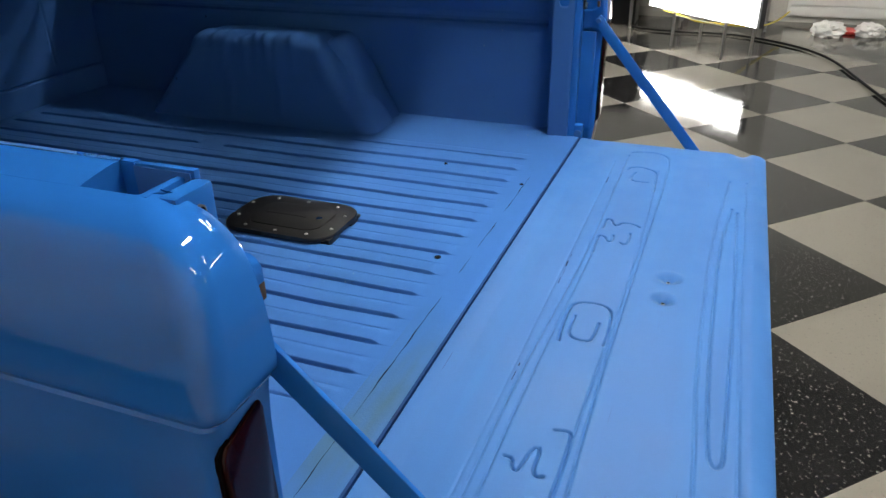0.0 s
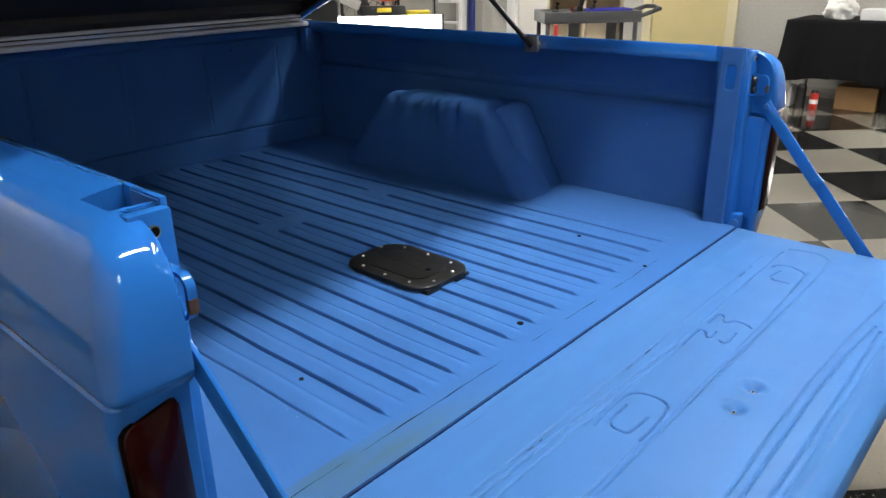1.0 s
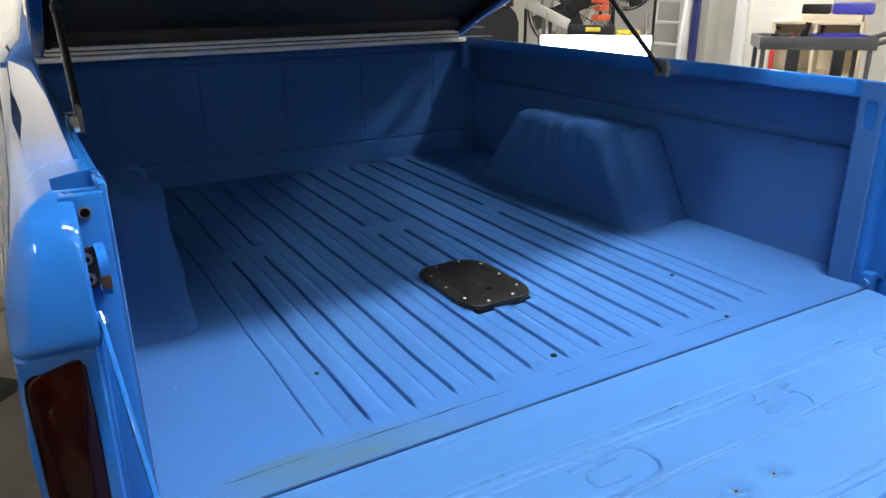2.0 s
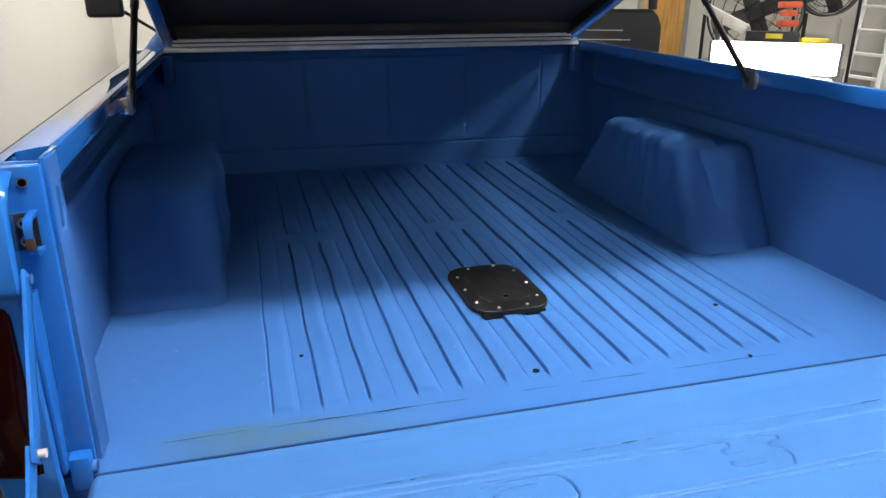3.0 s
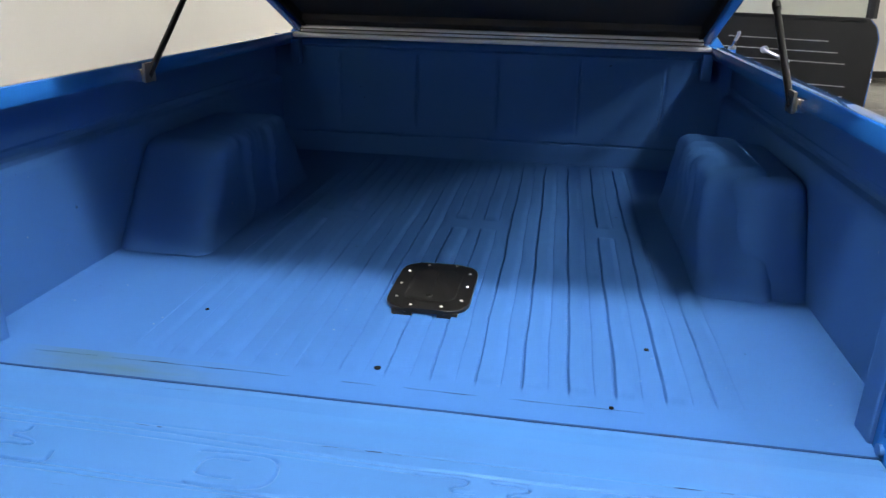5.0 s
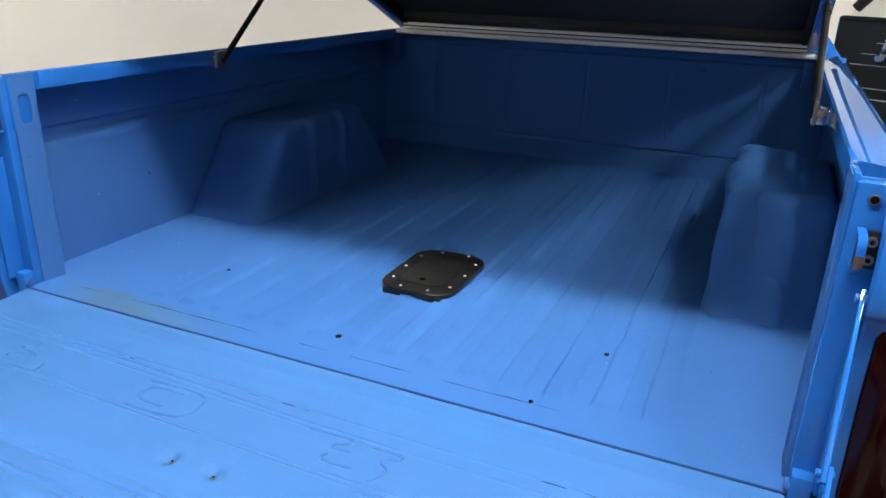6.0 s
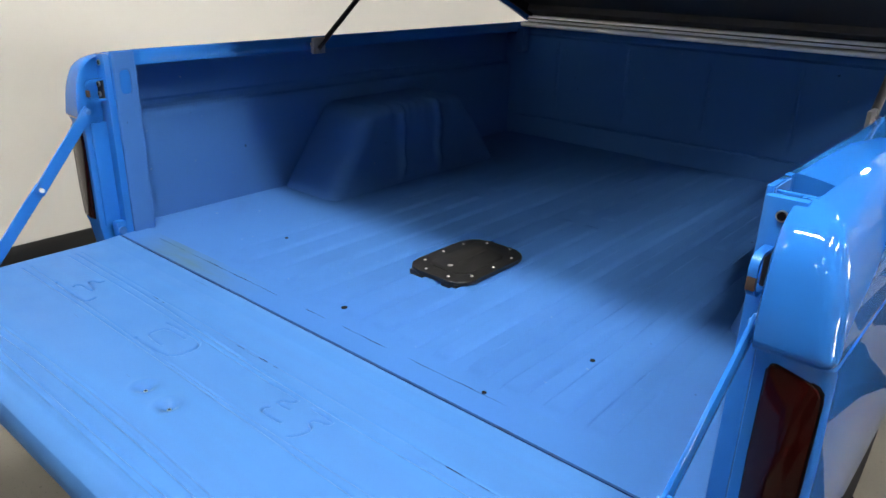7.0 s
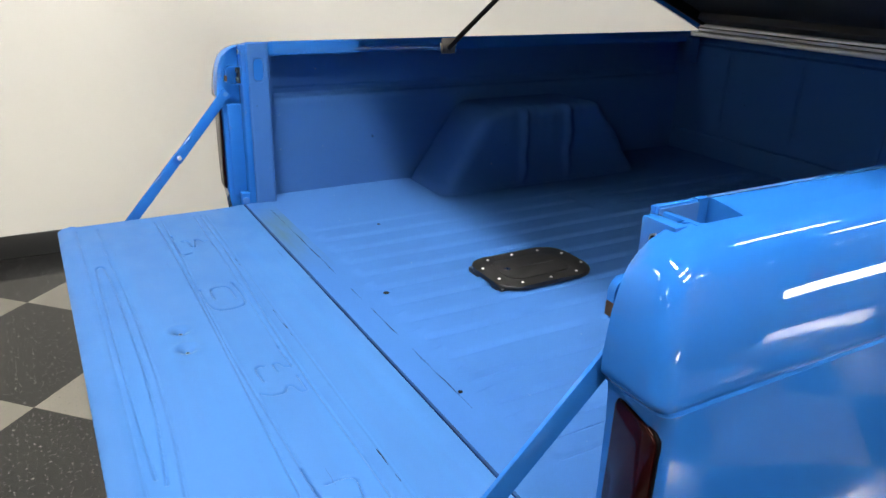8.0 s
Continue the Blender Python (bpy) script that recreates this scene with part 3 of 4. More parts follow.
# ---- tailgate, lowered ----
EMBOSS = [
    ([(-0.78, -0.332), (-0.40, -0.326), (0.10, -0.331), (0.56, -0.339), (0.715, -0.333), (0.752, -0.318), (0.768, -0.290), (0.764, -0.250), (0.750, -0.226)], False, 0.0034, 0.0032),
    ([(-0.78, -0.312), (-0.36, -0.316), (-0.17, -0.322), (0.12, -0.325), (0.62, -0.313)], False, 0.0024, 0.0028),
    ([(-0.78, -0.200), (-0.39, -0.200), (-0.15, -0.212), (0.13, -0.221), (0.55, -0.219), (0.72, -0.220)], False, 0.0034, 0.0032),
    ([(-0.78, -0.219), (-0.38, -0.219), (-0.10, -0.228), (0.10, -0.232)], False, 0.0024, 0.0028),
    ([(-0.78, -0.186), (0.66, -0.190)], False, 0.0014, 0.003),
    ([(-0.262, -0.239), (-0.240, -0.236), (-0.160, -0.233), (-0.132, -0.240), (-0.120, -0.262), (-0.121, -0.296), (-0.142, -0.313), (-0.216, -0.317), (-0.252, -0.315)], False, 0.0056, 0.0028),
    ([(-0.174, -0.250), (-0.228, -0.249), (-0.247, -0.258), (-0.250, -0.285), (-0.240, -0.294), (-0.185, -0.296)], False, 0.0050, 0.0026),
    ([(0.600, -0.233), (0.625, -0.238), (0.637, -0.262), (0.625, -0.290), (0.612, -0.307), (0.590, -0.312), (0.475, -0.317)], False, 0.0050, 0.0026),
    ([(0.590, -0.257), (0.545, -0.249), (0.530, -0.252), (0.524, -0.268), (0.527, -0.296)], False, 0.0050, 0.0026),
    ([(0.213, -0.233), (0.264, -0.233), (0.270, -0.237), (0.267, -0.246), (0.245, -0.251), (0.237, -0.259), (0.244, -0.266), (0.256, -0.270), (0.259, -0.287), (0.254, -0.301), (0.245, -0.312)], False, 0.0052, 0.0026),
    ([(0.153, -0.281), (0.146, -0.290), (0.156, -0.299), (0.205, -0.296)], False, 0.0050, 0.0026),
    ([(0.089, -0.233), (0.168, -0.230), (0.176, -0.235), (0.170, -0.247), (0.153, -0.252), (0.150, -0.259), (0.155, -0.264), (0.185, -0.262)], False, 0.0050, 0.0026),
    ([(-0.566, -0.231), (-0.567, -0.244), (-0.586, -0.247), (-0.590, -0.257), (-0.570, -0.260), (-0.538, -0.265), (-0.534, -0.277), (-0.578, -0.276), (-0.592, -0.283), (-0.587, -0.293)], False, 0.0056, 0.0026),
    ([(-0.491, -0.286), (-0.486, -0.308), (-0.500, -0.313), (-0.640, -0.310)], False, 0.0056, 0.0028),
    ([(0.42, -0.506), (0.18, -0.486), (-0.285, -0.488), (-0.47, -0.497), (-0.490, -0.503), (-0.494, -0.510), (-0.487, -0.516), (-0.470, -0.519), (0.0, -0.522), (0.40, -0.519)], False, 0.0042, 0.0034),
    ([(0.60, -0.497), (0.22, -0.469), (-0.26, -0.469), (-0.55, -0.484), (-0.78, -0.486)], False, 0.0030, 0.0034),
    ([(-0.78, -0.540), (0.0, -0.533), (0.60, -0.538)], False, 0.0026, 0.0032),
]


def smoothed(pts, rounds=1):
    """Cut the corners of a line."""
    for _ in range(rounds):
        out = [pts[0]]
        for (x0, y0), (x1, y1) in zip(pts, pts[1:]):
            out += [(0.75 * x0 + 0.25 * x1, 0.75 * y0 + 0.25 * y1), (0.25 * x0 + 0.75 * x1, 0.25 * y0 + 0.75 * y1)]
        pts = out + [pts[-1]]
    return pts


def gate_height(X, Y):
    z = np.full(X.shape, 0.677) + 0.0009 * wave(X * 1.3, Y * 2, 4)
    for pts, closed, depth, width in EMBOSS:
        d = polyline_distance(X, Y, smoothed(pts), closed) / 0.66
        z -= (1.0 if depth > 0.0048 else 0.8) * depth * np.exp(-(d / width) ** 2)
    for cx, cy in ((0.021, -0.398), (-0.064, -0.396)):
        d = np.hypot((X - cx), (Y - cy))
        z += 0.0010 * np.exp(-((d - 0.026) / 0.008) ** 2) - 0.0120 * np.exp(-(d / 0.0135) ** 2)
    z += 0.0025 * np.clip((Y + 0.105) / 0.03, 0, 1) - 0.016 * np.clip((Y + 0.0600) / 0.0045, 0, 1) ** 1.5
    z -= 0.010 * np.clip((-0.565 - Y) / 0.022, 0, 1) ** 2
    z += 0.004 * np.exp(-((Y + 0.552) / 0.012) ** 2)
    z -= 0.012 * np.clip((np.abs(X) - 0.825) / 0.015, 0, 1) ** 2
    z -= 0.010 * np.exp(-((X - 0.845) / 0.035) ** 2) * np.exp(-((Y + 0.523) / 0.022) ** 2)
    return z


tailgate = sheet("tailgate", np.linspace(-0.840, 0.838, 1050), np.r_[np.linspace(-0.587, -0.064, 345), np.linspace(-0.0627, -0.0548, 8)], gate_height, gate_paint, truck,
                 "lowered blue tailgate with pressed panel lines and dents", 0.045)
for cx, cy in ((0.021, -0.398), (-0.064, -0.396)):
    bolt = tube_part("bolt", [(cx, cy, 0.660), (cx, cy, 0.6685)], 0.0040, steel, tailgate, "small bare bolt in a dent")
    tube_part("bolt_hole", [(cx, cy, 0.660), (cx, cy, 0.6690)], 0.0026, hole_black, bolt)
for x0, x1, w in ((-0.402, -0.376, 0.0011), (-0.362, -0.352, 0.0007), (-0.072, -0.045, 0.0012), (0.000, 0.030, 0.0009), (0.048, 0.062, 0.0007), (0.486, 0.530, 0.0011), (0.555, 0.575, 0.0007)):
    seam("paint_chip", x0, x1, -0.194, w, 0.6792, tailgate)
# added strip: its dark blue stands in for the dark depth of the gap
part("gap_seal", slab(-0.838, 0.838, -0.0549, -0.0500, 0.62, 0.6775), gap_dark, truck, "dark blue strip standing in for the gap between tailgate and sill", 0)

# ---- bed fittings ----
for hx, hy, r in ((-0.045, 0.072, 0.0072), (-0.49, 0.255, 0.0045), (0.49, 0.256, 0.0055), (0.404, 0.012, 0.0045)):
    bm = bmesh.new()
    tube(bm, [(hx, hy, BED - 0.01), (hx, hy, BED + (0.0008 if hy < 0.03 else -0.0012))], r, 14)
    part("drain_hole", bm, hole_black, truck, "small round drain hole")

plate = part("access_plate", prism(rounded_rect(0.195, 0.285, 0.055, 7, 0.003, 0.458), 2, BED + 0.006, BED + 0.017, 0.004, 3), black_plastic, truck,
             "black plastic fuel filler plate with bright screws")
part("flap", prism(rounded_rect(0.122, 0.190, 0.035, 6, 0.003, 0.455), 2, BED + 0.016, BED + 0.0188, 0.0012, 2), black_plastic, plate, "hinged black flap with a lock")
part("flap_groove", slab(0.001, 0.005, 0.42, 0.53, BED + 0.0186, BED + 0.0196, 0.0004), black_metal, plate)
for dx in (-0.05, 0.055):
    part("foot", slab(dx - 0.024, dx + 0.024, 0.3175, 0.34, BED - 0.004, BED + 0.010, 0.002), black_plastic, plate)
tube_part("lock", [(0.003, 0.385, BED + 0.018), (0.003, 0.385, BED + 0.0215)], 0.0075, chrome, plate, "small bright key lock", 14)
for dx, dy in ((-0.074, 0.534), (-0.031, 0.582), (0.041, 0.590), (0.081, 0.542), (-0.078, 0.453), (0.084, 0.460), (-0.073, 0.375), (0.080, 0.378), (-0.032, 0.334), (0.039, 0.337)):
    bm = bmesh.new()
    tube(bm, [(dx, dy, BED + 0.015), (dx, dy, BED + 0.0175), (dx, dy, BED + 0.0190)], [0.0044, 0.0042, 0.0026], 10)
    part("screw", bm, screw_zinc, plate)

# ---- bed lid, raised on gas struts ----
lid_hinge = Vector((0, 1.862, 1.178))
LID_ANGLE = 22.2
lid_turn = Matrix.Translation(lid_hinge) @ Matrix.Rotation(radians(-LID_ANGLE), 4, "X")
LID_LEN = 1.97
lid = part("bed_lid", slab(-0.80, 0.80, -LID_LEN + 0.03, -0.03, 0.045, 0.085, 0.01, 2, lid_turn), black_liner, truck, "raised bed lid with black carpeted underside")
for s in (-1, 1):
    part("side_frame", slab(s * 0.815 - 0.022, s * 0.815 + 0.022, -LID_LEN, 0.0, 0.0, 0.10, 0.012, 3, lid_turn), body_paint, lid, "glossy blue lid side rail")
    part("seal", slab(s * 0.785 - 0.008, s * 0.785 + 0.008, -LID_LEN + 0.03, -0.03, 0.008, 0.05, 0.004, 2, lid_turn), rubber, lid)
part("rear_frame", slab(-0.84, 0.84, -LID_LEN - 0.04, -LID_LEN, 0.0, 0.10, 0.012, 3, lid_turn), body_paint, lid)
part("top_skin", slab(-0.836, 0.836, -LID_LEN, 0.0, 0.0855, 0.105, 0.006, 2, lid_turn), body_paint, lid, "glossy blue lid skin")
for yy in (-0.62, -1.25):
    part("cross_brace", slab(-0.78, 0.78, yy - 0.02, yy + 0.02, 0.012, 0.046, 0.004, 2, lid_turn), aluminium, lid, "aluminium cross brace")
part("front_lining", slab(-0.80, 0.80, -0.09, 0.02, 0.018, 0.048, 0.004, 2, lid_turn), black_liner, lid)
part("hinge_bar", slab(-0.80, 0.80, 1.824, 1.862, 1.178, 1.206, 0.009, 4), bar_metal, truck, "brushed aluminium hinge bar")
part("hinge_groove", slab(-0.80, 0.80, 1.8215, 1.8245, 1.189, 1.194, 0.001), black_metal, truck)
part("front_rail", slab(-0.83, 0.83, 1.815, 1.885, 1.157, 1.1745, 0.007, 4), bar_metal, truck, "brushed aluminium rail across the bed front")
part("rail_shadow_gap", slab(-0.81, 0.81, 1.850, 1.885, 1.1745, 1.178), black_metal, truck)
for s in (-1, 1):
    foot, head = Vector((s * 0.802, 0.652, 1.140)), Vector((s * 0.792, 1.075, 1.505))
    strut = part("gas_strut", slab(s * 0.802 - 0.004, s * 0.802 + 0.004, 0.63, 0.68, 1.125, 1.175, 0.002), steel, truck, "black gas strut on a bright bracket")
    part("strut_bracket", slab(min(s * 0.806, s * 0.832), max(s * 0.806, s * 0.832), 0.625, 0.69, 1.128, 1.160, 0.003), chrome, strut, "bright metal bracket")
    d = head - foot
    tube_part("strut_body", [foot, foot + 0.58 * d], 0.0085, black_metal, strut, "black cylinder", 12)
    tube_part("strut_collar", [foot + 0.56 * d, foot + 0.60 * d], 0.011, black_metal, strut, "", 12)
    tube_part("strut_rod", [foot + 0.58 * d, head], 0.0045, black_metal, strut, "thin dark rod", 10)
    part("clamp", slab(min(s * 0.80, s * 0.838), max(s * 0.80, s * 0.838), 1.80, 1.845, 1.05, 1.15, 0.005), bed_paint, truck, "blue corner clamp")

# ---- cab, bonnet, wheels and the open door of the truck ----
def cab_body():
    """Cab shell lofted upwards: wide at the belt, narrower at the roof."""
    bm = bmesh.new()
    rows = [(0.93, 1.935, 3.30, 0.42), (0.955, 1.930, 3.30, 0.60), (0.965, 1.928, 3.30, 0.95), (0.955, 1.930, 3.30, 1.06), (0.935, 1.935, 3.28, 1.14), (0.895, 1.945, 3.25, 1.19),
            (0.86, 1.96, 3.20, 1.23), (0.78, 2.02, 3.00, 1.55), (0.73, 2.06, 2.86, 1.74), (0.66, 2.13, 2.76, 1.80), (0.4, 2.3, 2.6, 1.815)]
    loops = []
    for hw, y0, y1, z in rows:
        loops.append([(x, y + (y0 + y1) / 2, z) for x, y in rounded_rect(2 * hw, y1 - y0, 0.09, 5)])
    rings(bm, loops)
    return part("cab", bm, body_paint, truck, "glossy blue cab with rounded corners", 40)


cab = cab_body()
glass = bpy.data.materials.new("window_glass")
glass.use_nodes = True
gp = glass.node_tree.nodes["Principled BSDF"]
gp.inputs["Base Color"].default_value = (0.86, 0.93, 0.90, 1)
gp.inputs["Roughness"].default_value = 0.02
gp.inputs["Transmission Weight"].default_value = 1.0
gp.inputs["IOR"].default_value = 1.45
dark_glass = material("dark_glass", (0.01, 0.012, 0.012), rough=0.05, coat=0.5)
back_m = Matrix.Translation((0, 1.985, 1.39)) @ Matrix.Rotation(radians(-11), 4, "X")
part("rear_window", slab(-0.62, 0.62, -0.014, 0.02, -0.15, 0.17, 0.01, 2, back_m), dark_glass, cab, "dark rear window")
part("bonnet", slab(-0.93, 0.93, 3.305, 4.75, 0.45, 1.13, 0.09, 4), body_paint, truck, "blue bonnet and front wings")


def wheel(x, y):
    s = 1 if x > 0 else -1
    bm = bmesh.new()
    prof = [(0.20, -0.10), (0.30, -0.115), (0.335, -0.09), (0.345, -0.05), (0.345, 0.05), (0.335, 0.09), (0.30, 0.115), (0.20, 0.10)]
    rings(bm, [[(x + w, y + r * math.cos(a), 0.343 + r * math.sin(a)) for r, w in prof] for a in [2 * math.pi * k / 32 for k in range(33)]], close=False)
    w = part("wheel", bm, rubber, truck, "black tyre on a steel rim")
    bm = bmesh.new()
    rim = [(0.205, 0.085), (0.19, 0.06), (0.13, 0.03), (0.08, 0.05), (0.0, 0.055)]
    rings(bm, [[(x + s * d, y + r * math.cos(a), 0.343 + r * math.sin(a)) for r, d in rim] for a in [2 * math.pi * k / 32 for k in range(33)]], close=False)
    part("rim", bm, chrome, w, "bright steel rim")


for wx in (-0.79, 0.79):
    wheel(wx, 1.0)
    wheel(wx, 4.0)
part("underbody", slab(-0.55, 0.55, 0.15, 4.5, 0.32, 0.60, 0.02), black_metal, truck, "black chassis frame")

# open passenger door, seen from inside
hinge_p, edge_p = Vector((0.945, 3.064, 0)), Vector((1.752, 2.715, 0))
door_dir = (edge_p - hinge_p).normalized()
door_in = Vector((door_dir.y, -door_dir.x, 0))      # towards the rear of the truck
door_m = Matrix((door_dir, -door_in, Vector((0, 0, 1)))).transposed().to_4x4()
door_m.translation = hinge_p
DL = (edge_p - hinge_p).length


def door_prism(pts, a, b, r=0.004):
    bm = prism(pts, 1, a, b, r)
    bmesh.ops.transform(bm, matrix=door_m, verts=bm.verts)
    return bm


door_out = [(0.0, 0.50), (DL - 0.03, 0.50), (DL, 0.60), (DL + 0.005, 1.02), (DL + 0.005, 1.17), (DL - 0.015, 1.225), (DL - 0.05, 1.262), (0.0, 1.262)]
open_door = part("open_door", door_prism(door_out, 0.0, 0.07, 0.012), body_paint, truck, "open blue truck door with black inner panel")
part("inner_panel", door_prism([(0.01 + 0.985 * x, z) for x, z in door_out], -0.012, 0.001, 0.004), black_vinyl, open_door, "black vinyl door panel with thin bright lines")
frame_pts = [(0.04, 1.262), (DL - 0.05, 1.262), (DL - 0.055, 1.40), (DL - 0.12, 1.72), (0.42, 1.72), (0.06, 1.30)]
for (x0, z0), (x1, z1) in zip(frame_pts[1:], frame_pts[2:]):
    bm = bmesh.new()
    tube(bm, [door_m @ Vector((x0, 0.03, z0)), door_m @ Vector((x1, 0.03, z1))], 0.026, 8)
    part("window_frame", bm, black_metal, open_door)
bm = prism([(x * 0.99, z) for x, z in frame_pts], 1, 0.028, 0.033)
bmesh.ops.transform(bm, matrix=door_m, verts=bm.verts)
pane = part("window_pane", bm, glass, open_door, "clear door window", 0)
pane.visible_shadow = False
part("window_ledge", door_prism([(0.02, 1.248), (DL - 0.06, 1.248), (DL - 0.06, 1.266), (0.02, 1.266)], -0.02, 0.02, 0.003), black_vinyl, open_door)
for z, x0, x1 in ((1.150, 0.20, 0.67), (1.098, 0.14, 0.72), (1.047, 0.10, 0.76), (0.94, 0.08, 0.78), (0.89, 0.08, 0.78)):
    part("trim_line", door_prism([(x0, z - 0.0013), (x1, z - 0.0013), (x1, z + 0.0013), (x0, z + 0.0013)], -0.0155, -0.011, 0.0), screw_zinc, open_door)
for name, (x0, z0), (x1, z1) in (("window_crank", (0.387, 1.093), (0.51, 1.045)), ("door_lever", (0.229, 1.087), (0.258, 1.168))):
    bm = bmesh.new()
    tube(bm, [door_m @ Vector((x0, -0.012, z0)), door_m @ Vector((x0, -0.045, z0))], 0.018, 12)
    tube(bm, [door_m @ Vector((x0, -0.045, z0)), door_m @ Vector((x1, -0.05, z1))], [0.010, 0.008], 10)
    tube(bm, [door_m @ Vector((x1, -0.05, z1)), door_m @ Vector((x1, -0.07, z1))], 0.009, 10)
    part(name, bm, aluminium, open_door, "worn silver handle")
mirror = part("wing_mirror", slab(-1.22, -1.06, 2.66, 2.72, 1.25, 1.42, 0.02, 3), black_metal, truck, "black wing mirror")
tube_part("mirror_arm", [(-0.93, 2.75, 1.18), (-1.10, 2.70, 1.30)], 0.008, black_metal, mirror)

# ---- workshop furniture ----
cloth_black = material("cloth_black", (0.006, 0.006, 0.007), rough=0.95, spec=0.1, grain=0.4, grain_scale=500, bump=0.3, bump_scale=200)
yellow_paint = material("yellow_paint", (0.62, 0.53, 0.27), rough=0.45, stain=0.15, stain_scale=2, grain=0.05)
warm_white = material("warm_white", (0.78, 0.76, 0.70), rough=0.55, stain=0.08, stain_scale=1.5)
frame_cream = material("frame_cream", (0.66, 0.60, 0.40), rough=0.5, stain=0.15)
cardboard = material("cardboard", (0.36, 0.21, 0.09), rough=0.8, stain=0.3, stain_scale=8, grain=0.2)
grey_plastic = material("grey_plastic", (0.038, 0.039, 0.041), rough=0.5, bump=0.2, bump_scale=200, grain=0.2)
blue_plastic = material("blue_plastic", (0.03, 0.03, 0.35), rough=0.4, grain=0.1)
red_plastic = material("red_plastic", (0.50, 0.03, 0.02), rough=0.4, grain=0.1)
orange_plastic = material("orange_plastic", (0.55, 0.08, 0.03), rough=0.45, grain=0.15)
yellow_plastic = material("yellow_plastic", (0.70, 0.55, 0.03), rough=0.4, grain=0.1)
white_plastic = material("white_plastic", (0.75, 0.75, 0.74), rough=0.5, stain=0.1)
white_cloth = material("white_cloth", (0.72, 0.71, 0.68), rough=0.9, bump=0.5, bump_scale=40)
plywood = material("plywood", (0.66, 0.57, 0.42), rough=0.6, stain=0.3, stain_scale=6, grain=0.2)
wood_door_mat = material("wood_door", (0.62, 0.33, 0.09), rough=0.35, coat=0.3, stain=0.6, stain_scale=3.5, stain_color=(0.70, 0.42, 0.15), grain=0.25, grain_scale=40)
add_scratches(wood_door_mat, (18, 4, 1.2), 0.45, 0.7, 0.6, (0.30, 0.13, 0.03))
slat_white = material("slat_white", (0.66, 0.66, 0.62), rough=0.45, stain=0.2, stain_scale=4)
dark_blue = material("dark_blue", (0.02, 0.03, 0.16), rough=0.4, grain=0.1)
grey_wood = material("grey_wood", (0.40, 0.38, 0.34), rough=0.7, stain=0.4, stain_scale=12, grain=0.3)


def turned(angle, x, y, z=0.0):
    return Matrix.Translation((x, y, z)) @ Matrix.Rotation(radians(angle), 4, "Z")


def wire_shelf(x, y, angle, length, depth, height, label, levels=None, tall=0.0):
    ob = thing("wire_shelf", label, "shelf", "wire shelves", at=(x, y, 0))
    ob.rotation_euler = (0, 0, radians(angle))
    for sx in (-1, 1):
        for sy in (-1, 1):
            tube_part("leg", [(sx * length / 2, sy * depth / 2, 0.0), (sx * length / 2, sy * depth / 2, height + tall)], 0.0125, steel, ob, "", 8)
    for lv in levels or (height,):
        bm = bmesh.new()
        for sy in (-1, 1):
            tube(bm, [(-length / 2, sy * depth / 2, lv), (length / 2, sy * depth / 2, lv)], 0.006, 6)
            tube(bm, [(-length / 2, sy * depth / 2, lv - 0.03), (length / 2, sy * depth / 2, lv - 0.03)], 0.004, 6)
        for k in range(9):
            px = -length / 2 + length * k / 8
            tube(bm, [(px, -depth / 2, lv), (px, depth / 2, lv)], 0.003, 5)
        part("wire_deck", bm, aluminium, ob, "grey wire shelf deck")
    return ob


def light_bank(x, y, angle, z, tubes, length, label):
    """A bank of bare fluorescent tubes in front of a white reflector."""
    ob = thing("light_bank", label, "work light", "work lights", at=(x, y, z))
    ob.rotation_euler = (0, 0, radians(angle))
    h = tubes * 0.046
    part("reflector", slab(-length / 2 + 0.04, length / 2 - 0.04, 0.022, 0.05, 0.0, h, 0.004), white_plastic, ob, "white reflector plate")
    for e in (-1, 1):
        part("end_bracket", slab(e * length / 2 - 0.03, e * length / 2 + 0.03, 0.0, 0.05, 0.0, h, 0.004), grey_plastic, ob)
    for k in range(tubes):
        zz = 0.023 + 0.046 * k
        tube_part("tube", [(-length / 2, 0, zz), (length / 2, 0, zz)], 0.0205, panel_light, ob, "glowing white fluorescent tube", 8)
    return ob


wire_shelf(5.53, -0.29, 45, 0.62, 0.32, 0.30, "low wire shelf carrying a bank of bright tubes")
light_bank(5.42, -0.17, 225, 0.306, 5, 1.27, "bank of glowing fluorescent tubes lying on a wire shelf")
wire_shelf(6.75, -0.35, 90, 0.80, 0.35, 0.66, "grey wire shelf against the concrete wall", (0.25, 0.66))
wire_shelf(4.42, 5.03, -41, 1.0, 0.36, 0.60, "wire shelf with cases and a bank of bright tubes", (0.30, 0.60), 0.50)
light_bank(4.28, 4.88, -41, 0.606, 6, 1.10, "bank of glowing fluorescent tubes standing on a wire shelf")
upper = thing("tool_case", "black tool case with a yellow lid panel on the wire shelf", "case", at=(4.40, 5.02, 0.606))
upper.rotation_euler = (0, 0, radians(-41))
part("case_body", slab(-0.28, 0.20, 0.02, 0.17, 0.0, 0.36, 0.02, 3), black_plastic, upper)
part("lid_panel", slab(-0.10, 0.05, 0.012, 0.021, 0.30, 0.345, 0.004), yellow_plastic, upper, "yellow plate")
drill = thing("yellow_box", "yellow plastic box standing on the wire shelf", "box", at=(4.66, 4.80, 0.606))
drill.rotation_euler = (0, 0, radians(-41))
part("box_body", slab(-0.13, 0.12, 0.03, 0.16, 0.0, 0.31, 0.02, 3), yellow_plastic, drill)
part("strap", slab(-0.08, 0.08, 0.026, 0.034, 0.25, 0.27, 0.003), black_plastic, drill)
